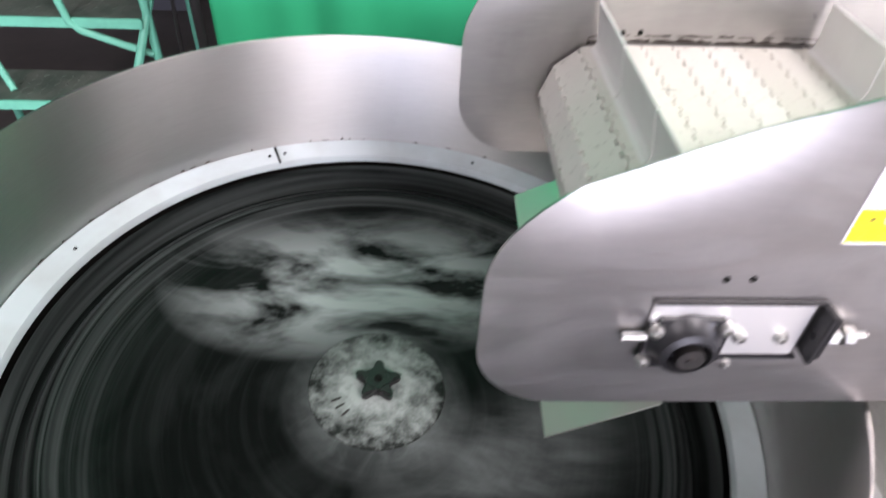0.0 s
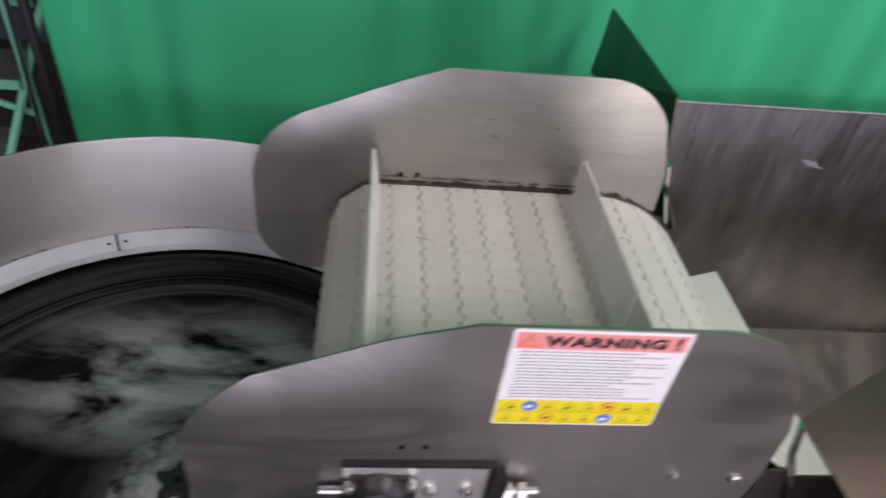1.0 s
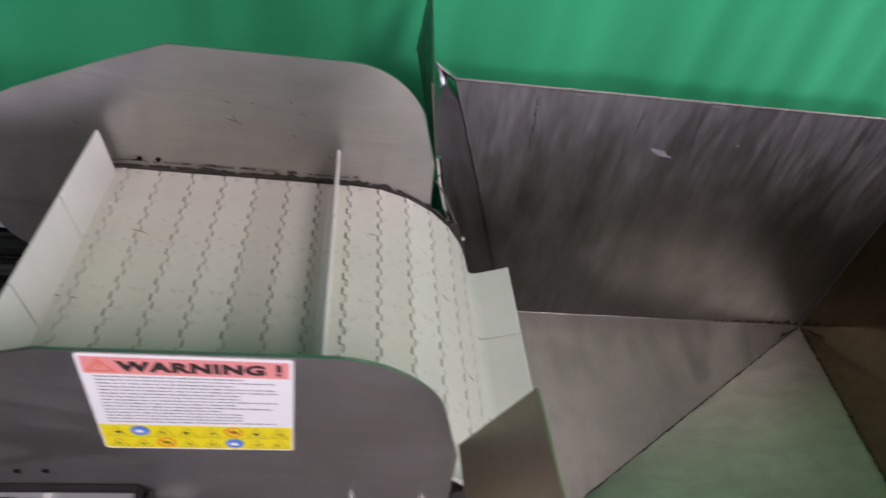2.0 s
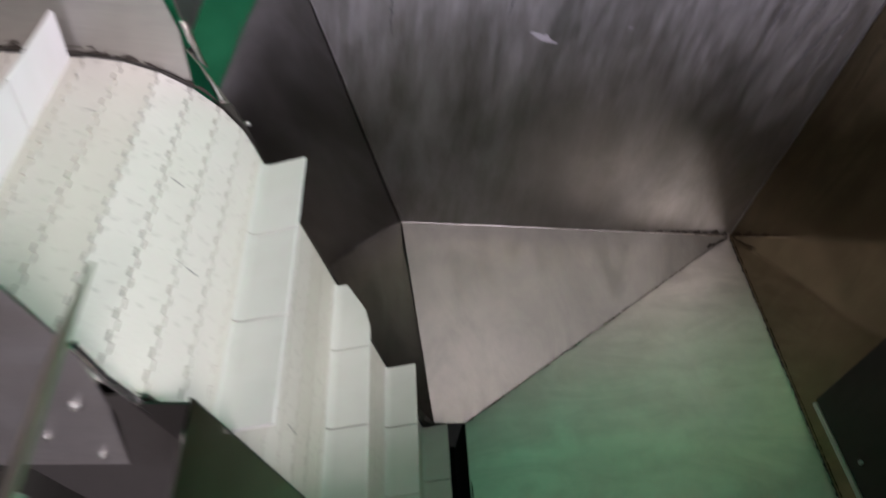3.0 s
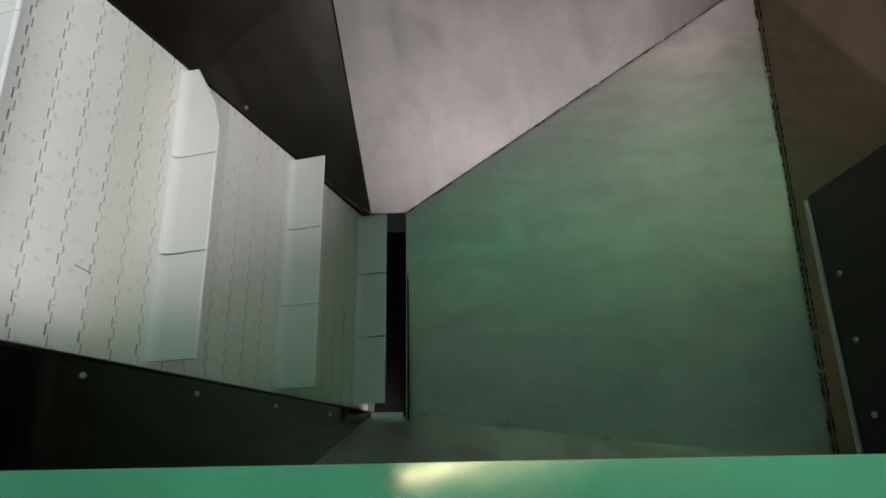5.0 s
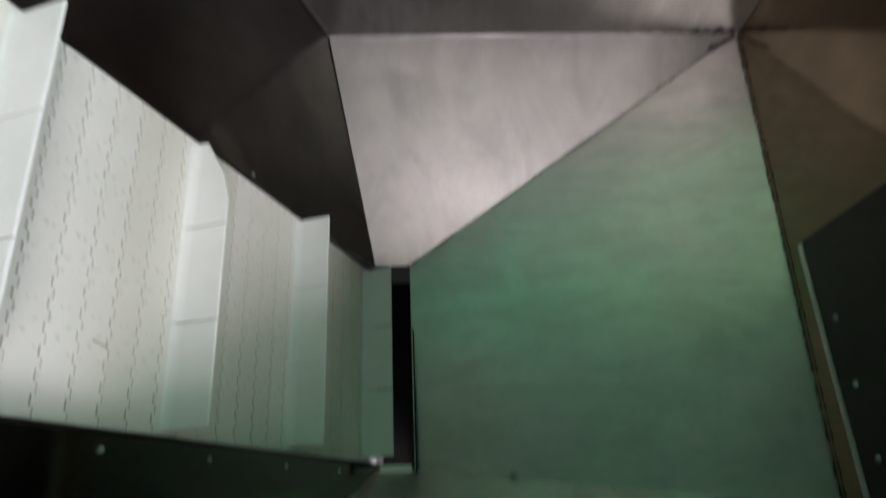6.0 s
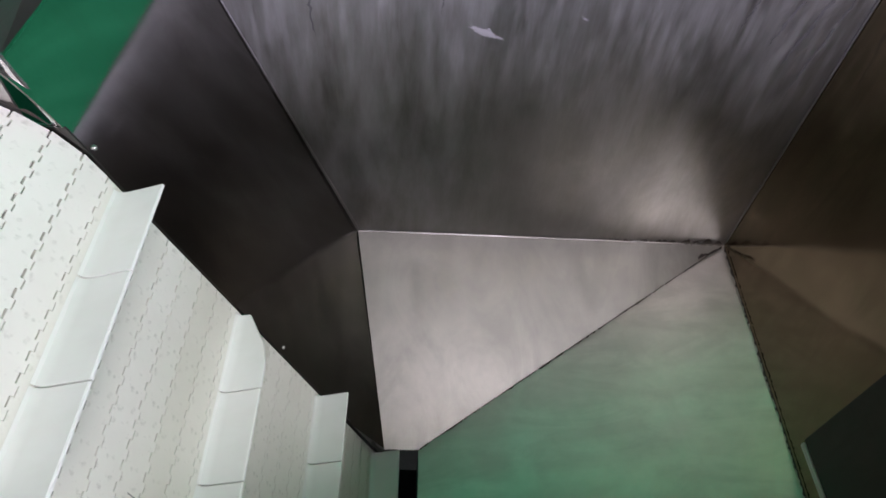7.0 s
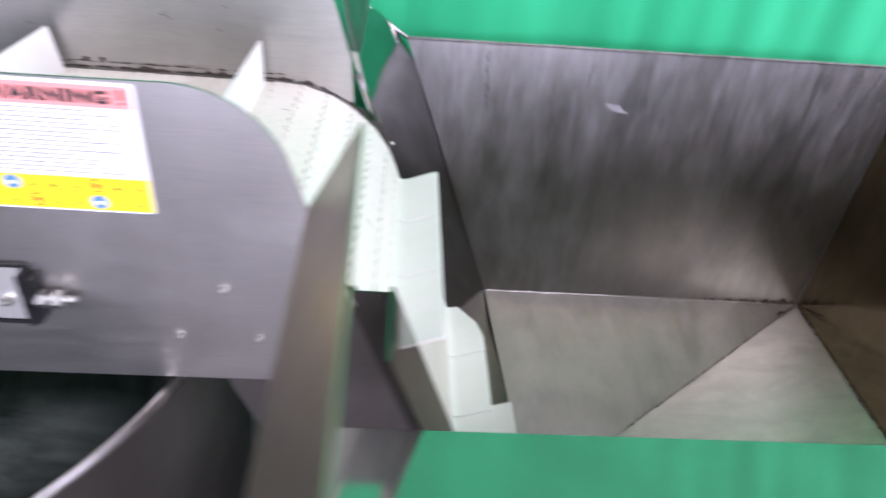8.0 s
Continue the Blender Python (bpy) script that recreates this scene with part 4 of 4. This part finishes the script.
def dot(cx, cz, r, y, r_in=0.0, n=20, sq=1.0):
    bm = bmesh.new()
    o = [bm.verts.new((cx + r * math.cos(2 * math.pi * k / n), y, cz + sq * r * math.sin(2 * math.pi * k / n))) for k in range(n)]
    if r_in:
        i = [bm.verts.new((cx + r_in * math.cos(2 * math.pi * k / n), y, cz + sq * r_in * math.sin(2 * math.pi * k / n))) for k in range(n)]
        for k in range(n):
            bm.faces.new((o[k], o[(k + 1) % n], i[(k + 1) % n], i[k]))
    else:
        bm.faces.new(o)
    return bm


on_label("triangle_sign", tri(0.020, 1.690, 0.026, 0.019, -0.0016, 0.22), REDINK)
on_label("sign_stroke", flat_box(0.0192, 1.6955, 0.0208, 1.703, -0.0015), REDINK)
bm = flat_box(0.1835, 1.6965, 0.1885, 1.7085, -0.0015)
on_label("mark_stroke", bm, INK)
on_label("mark_dot", dot(0.186, 1.6925, 0.0025, -0.0017), INK)
rnd = random.Random(11)
z = 1.6825
for k in range(15):
    bm = bmesh.new()
    u, end = 0.012, 0.012 + rnd.choice((0.13, 0.135, 0.165, 0.17, 0.16, 0.115, 0.172, 0.14))
    while u < end:
        w = rnd.uniform(0.004, 0.014)
        box(bm, u, -0.00165, z - 0.0011 - 0.0005 * rnd.random(), min(u + w, end), -0.00145, z)
        u += w + 0.0016
    on_label("text_bar", bm, GREYINK)
    z -= 0.0056
for r_ in range(2):
    for k in range(8):
        cx, cz = 0.0165 + k * 0.0240, 1.5860 - r_ * 0.0225
        if (r_, k) in ((0, 1), (1, 5)):
            on_label("round_sign", dot(cx, cz, 0.0098, -0.0015, 0, 24, 0.95), BLUE)
            on_label("sign_figure", dot(cx - 0.001, cz - 0.001, 0.0052, -0.0017, 0, 7, 0.6), PAPER)
        elif (r_, k) in ((0, 5), (1, 2)):
            on_label("round_sign", dot(cx, cz, 0.0098, -0.0015, 0.0078, 24, 0.95), REDINK)
            bm = flat_box(-0.008, -0.0009, 0.008, 0.0009, -0.0003)
            bmesh.ops.transform(bm, matrix=pose(cx, -0.0013, cz, 0, 38, 0), verts=bm.verts)
            on_label("sign_stroke", bm, REDINK)
            on_label("sign_figure", dot(cx, cz, 0.0045, -0.00155, 0, 6, 0.7), INK)
        else:
            on_label("triangle_sign", tri(cx, cz - 0.0085, 0.020, 0.0165, -0.0015, 0.16), OLIVE)
            on_label("sign_figure", dot(cx + rnd.uniform(-0.002, 0.002), cz - 0.003, 0.0036, -0.0016, 0, 5 + k % 3, 0.8), INK if (k + r_) % 3 == 0 else OLIVE)

# ---------------------------------------------------------------- ladder behind the bowl
ladder = thing("step_ladder", (-1.95, 1.85, 0), "mint green steel step ladder with worn checker-plate treads", "ladder")


def tread(y0, y1, z, x0, x1):
    bm = bmesh.new()
    box(bm, x0, y0, z - 0.004, x1, y1, z)
    nx, ny = int((x1 - x0) / 0.034), int((y1 - y0) / 0.034)
    for i in range(nx):
        for j in range(ny):
            m = pose(x0 + 0.02 + i * 0.034, y0 + 0.02 + j * 0.034, z, 0, 0, 45 if (i + j) % 2 else -45)
            v = [bm.verts.new(m @ Vector(q)) for q in ((-0.014, 0, 0), (0, -0.0035, 0), (0.014, 0, 0), (0, 0.0035, 0), (0, 0, 0.002))]
            for a, b in ((0, 1), (1, 2), (2, 3), (3, 0)):
                bm.faces.new((v[a], v[b], v[4]))
    t = part("tread", bm, TREAD, ladder, "worn grey-green checker-plate tread")
    bm = bmesh.new()
    box(bm, x0 - 0.01, y0 - 0.012, z - 0.035, x1 + 0.01, y0 + 0.001, z + 0.002, 0.003)
    part("nosing", bm, MINT, t, "mint green tread nosing")


for y0, y1, z, x1 in ((1.50, 1.73, 0.50, -1.60), (1.665, 1.90, 0.75, -1.52), (1.815, 2.06, 1.00, -1.445), (1.97, 2.21, 1.25, -1.40)):
    tread(y0, y1, z, x1 - 0.85, x1)
for dx in (0.0, -0.88):
    bm = bmesh.new()
    bent_tube(bm, [(-1.73 + dx, 1.32, 0.0), (-1.50 + dx, 1.72, 0.75), (-1.43 + dx, 1.86, 1.0), (-1.36 + dx, 2.0, 1.25)], 0.016, 10)
    part("stringer", bm, MINT, ladder)
    bm = bmesh.new()
    tube(bm, (-1.43 + dx, 1.86, 0.62), (-1.43 + dx, 1.86, 2.1), 0.017, 12)
    part("post", bm, MINT, ladder)
    bm = bmesh.new()
    tube(bm, (-1.37 + dx, 2.16, 0.0), (-1.37 + dx, 2.16, 2.1), 0.017, 12)
    part("post", bm, MINT, ladder)
bm = bmesh.new()
bent_tube(bm, [(-1.70, 1.80, 1.75), (-1.70, 1.80, 1.06), (-1.69, 1.805, 0.99), (-1.66, 1.81, 0.955), (-1.55, 1.83, 0.90), (-1.44, 1.85, 0.85)], 0.014, 10)
part("handrail", bm, MINT, ladder)
bm = bmesh.new()
bent_tube(bm, [(-2.05, 1.82, 0.99), (-1.93, 1.72, 0.76)], 0.013, 10)
part("brace", bm, MINT, ladder)
# stand of the green cloth
stand = thing("backdrop_stand", (-1.05, 1.2, 0), "thin black metal stand beside the green cloth", "stand")
bm = bmesh.new()
tube(bm, (-1.03, 1.215, 0.0), (-1.03, 1.215, 4.43), 0.014, 12)
part("pole", bm, BLACK, stand)
bm = bmesh.new()
bent_tube(bm, [(-1.05, 1.212, 4.42), (4.62, 1.212, 4.42)], 0.010, 10)
part("crossbar", bm, BLACK, stand)
for dx, dy in ((-0.35, 0.05), (0.02, 0.35), (0.1, -0.05)):
    bm = bmesh.new()
    tube(bm, (-1.03, 1.215, 0.35), (-1.03 + dx, 1.215 + dy, 0.01), 0.009, 8)
    part("foot", bm, BLACK, stand)
bm = bmesh.new()
bent_tube(bm, [(-1.09, 1.26, 0.0), (-1.085, 1.25, 0.7), (-1.12, 1.28, 1.1), (-1.09, 1.25, 1.5), (-1.11, 1.27, 2.2)], 0.006, 8)
solo("cable", bm, BLACK, "thin black cable hanging beside the stand", "cable")
# dark machine cabinet far behind the ladder
cab = thing("machine_cabinet", (-3.3, 4.6, 0), "dark grey machine cabinet far behind the ladder", "cabinet")
CABM = mat("dark_grey_enamel", (0.07, 0.07, 0.085), 0.5)
bm = bmesh.new()
box(bm, -4.6, 4.3, 0.0, -2.1, 5.1, 1.7, 0.02)
body = part("body", bm, CABM, cab)
for k in range(3):
    bm = bmesh.new()
    box(bm, -4.45 + k * 0.78, 4.282, 0.25, -3.80 + k * 0.78, 4.302, 1.5, 0.01)
    part("door", bm, BLACK, body)
bm = bmesh.new()
box(bm, -2.35, 4.284, 0.55, -2.20, 4.299, 0.70, 0.002)
part("plate", bm, YELLOW, body, "small yellow plate")

# long warm lamp hung aslant before the cloth
EM = bpy.data.materials.new("warm_lamp_glow")
EM.use_nodes = True
en = EM.node_tree.nodes["Principled BSDF"]
en.inputs["Emission Color"].default_value = (1.0, 0.86, 0.50, 1)
en.inputs["Emission Strength"].default_value = 8
lamp = thing("tube_lamp", (2.2, 1.3, 2.76), "long warm white tube lamp hung before the green cloth", "lamp")
bm = bmesh.new()
tube(bm, (1.0, 1.15, 3.185), (3.3, 1.15, 2.288), 0.018, 16)
part("tube", bm, EM, lamp)
for p, q in (((0.95, 1.15, 3.2045), (1.0, 1.15, 3.185)), ((3.3, 1.15, 2.288), (3.35, 1.15, 2.2685))):
    bm = bmesh.new()
    tube(bm, p, q, 0.034, 16)
    part("end_cap", bm, CAST, lamp)


def residue(name, cx, cz, w, h, seed, label):
    """A thin, ragged patch of dried white product on the back wall."""
    rnd = random.Random(seed)
    bm = bmesh.new()
    n = 26
    up = [bm.verts.new((cx + w * (k / n - 0.5), YB - 0.0012, cz - h * 0.9 * (k / n - 0.5) + h * (0.15 + 0.35 * rnd.random()) * math.sin(math.pi * k / n))) for k in range(n + 1)]
    lo = [bm.verts.new((cx + w * (k / n - 0.5), YB - 0.0012, cz - h * 0.9 * (k / n - 0.5) - h * (0.05 + 0.3 * rnd.random()) * math.sin(math.pi * k / n) - 0.0004)) for k in range(n + 1)]
    for k in range(n):
        bm.faces.new((up[k], up[k + 1], lo[k + 1], lo[k]))
    return solo(name, bm, RESID, label, "stain", "stuff")


RESID = mat("dried_pale_residue", (0.27, 0.26, 0.29), 0.6)
residue("residue_smear", 1.115, 1.297, 0.085, 0.030, 2, "pale dried smear on the steel hopper wall")
residue("residue_smear", 1.33, 1.345, 0.02, 0.006, 6, "pale dried smear on the steel hopper wall")
residue("residue_smear", 0.83, 1.452, 0.055, 0.007, 8, "pale dried smear along the hopper rim")
residue("residue_smear", 1.22, 1.459, 0.045, 0.005, 9, "pale dried smear along the hopper rim")


def wipe_streak(x, z, length, width, lean_, seed):
    """A thin ragged streak of dried film that was wiped down the back wall."""
    rnd = random.Random(seed)
    bm = bmesh.new()
    prev = None
    for k in range(25):
        f = k / 24
        w = width * math.sin(math.pi * min(1.0, 0.08 + f)) * (0.35 + 0.65 * rnd.random())
        cx, cz = x - lean_ * length * f + 0.003 * rnd.uniform(-1, 1), z - length * f
        cur = (bm.verts.new((cx - w / 2, YB - 0.0012, cz)), bm.verts.new((cx + w / 2, YB - 0.0012, cz)))
        if prev and rnd.random() > 0.08:
            bm.faces.new((prev[0], prev[1], cur[1], cur[0]))
        prev = cur
    for v in [v for v in bm.verts if not v.link_faces]:
        bm.verts.remove(v)
    return solo("wiped_streak", bm, STREAK, "thin pale wiped streak on the hopper wall", "stain", "stuff")


STREAK = mat("thin_dried_film", (0.17, 0.165, 0.18), 0.5, 0.7)
for x, z, length, width, lean_, seed in ((1.80, 1.46, 0.17, 0.012, 0.25, 1), (1.86, 1.47, 0.24, 0.016, 0.22, 2), (1.905, 1.46, 0.30, 0.009, 0.16, 3), (1.70, 1.45, 0.12, 0.007, 0.2, 4),
                                         (0.72, 1.44, 0.20, 0.008, -0.1, 5), (1.02, 1.43, 0.10, 0.006, 0.05, 6)):
    wipe_streak(x, z, length, width, lean_, seed)
# small scuffs and dents on the far head plate
rnd = random.Random(21)
for x, z, w, a in ((0.045, 1.665, 0.012, 8), (0.085, 1.667, 0.010, 4), (0.145, 1.675, 0.007, 20), (0.165, 1.655, 0.012, 30), (0.05, 1.632, 0.018, 12), (0.06, 1.628, 0.014, 40), (0.055, 1.636, 0.010, 60), (0.15, 1.612, 0.011, 35), (0.21, 1.575, 0.012, 50), (-0.19, 1.60, 0.012, 20)):
    bm = bmesh.new()
    n = 8
    up = [bm.verts.new((w * (k / n - 0.5), -0.0004, 0.0012 * rnd.uniform(0.2, 1) * math.sin(math.pi * k / n))) for k in range(n + 1)]
    lo = [bm.verts.new((w * (k / n - 0.5), -0.0004, -0.0010 * rnd.uniform(0.2, 1) * math.sin(math.pi * k / n) - 0.0003)) for k in range(n + 1)]
    for k in range(n):
        bm.faces.new((up[k], up[k + 1], lo[k + 1], lo[k]))
    bmesh.ops.transform(bm, matrix=pose(x, 0.541, z, 0, a, 0), verts=bm.verts)
    part("scuff_mark", bm, SCUFF, far_plate)
# worn marks on the belt
for y, s_off, L, a in ((0.20, 0.12, 0.035, 4), (0.33, 0.17, 0.028, -3), (0.41, 0.30, 0.02, 8), (0.12, -0.22, 0.03, 2), (0.29, -0.45, 0.025, -5), (0.24, 0.72, 0.03, 3), (0.38, 0.66, 0.022, -6)):
    p, d, n = on_belt(s_ref + s_off)
    bm = bmesh.new()
    box(bm, -0.0011, -L / 2, 0.0003, 0.0011, L / 2, 0.0006, 0, pose(0, 0, 0, 0, 0, a + 80))
    m = place(d, n, p)
    m.translation = (p.x, y, p.z)
    bmesh.ops.transform(bm, matrix=m, verts=bm.verts)
    part("scuff_mark", bm, SCUFF2, belt)
# the bowl leans a little towards the conveyor
lean = Vector((0.0758, -0.0461, 1)).normalized()
bowl.matrix_basis = Matrix.Translation((BX, BY, 0)) @ Vector((0, 0, 1)).rotation_difference(lean).to_matrix().to_4x4()
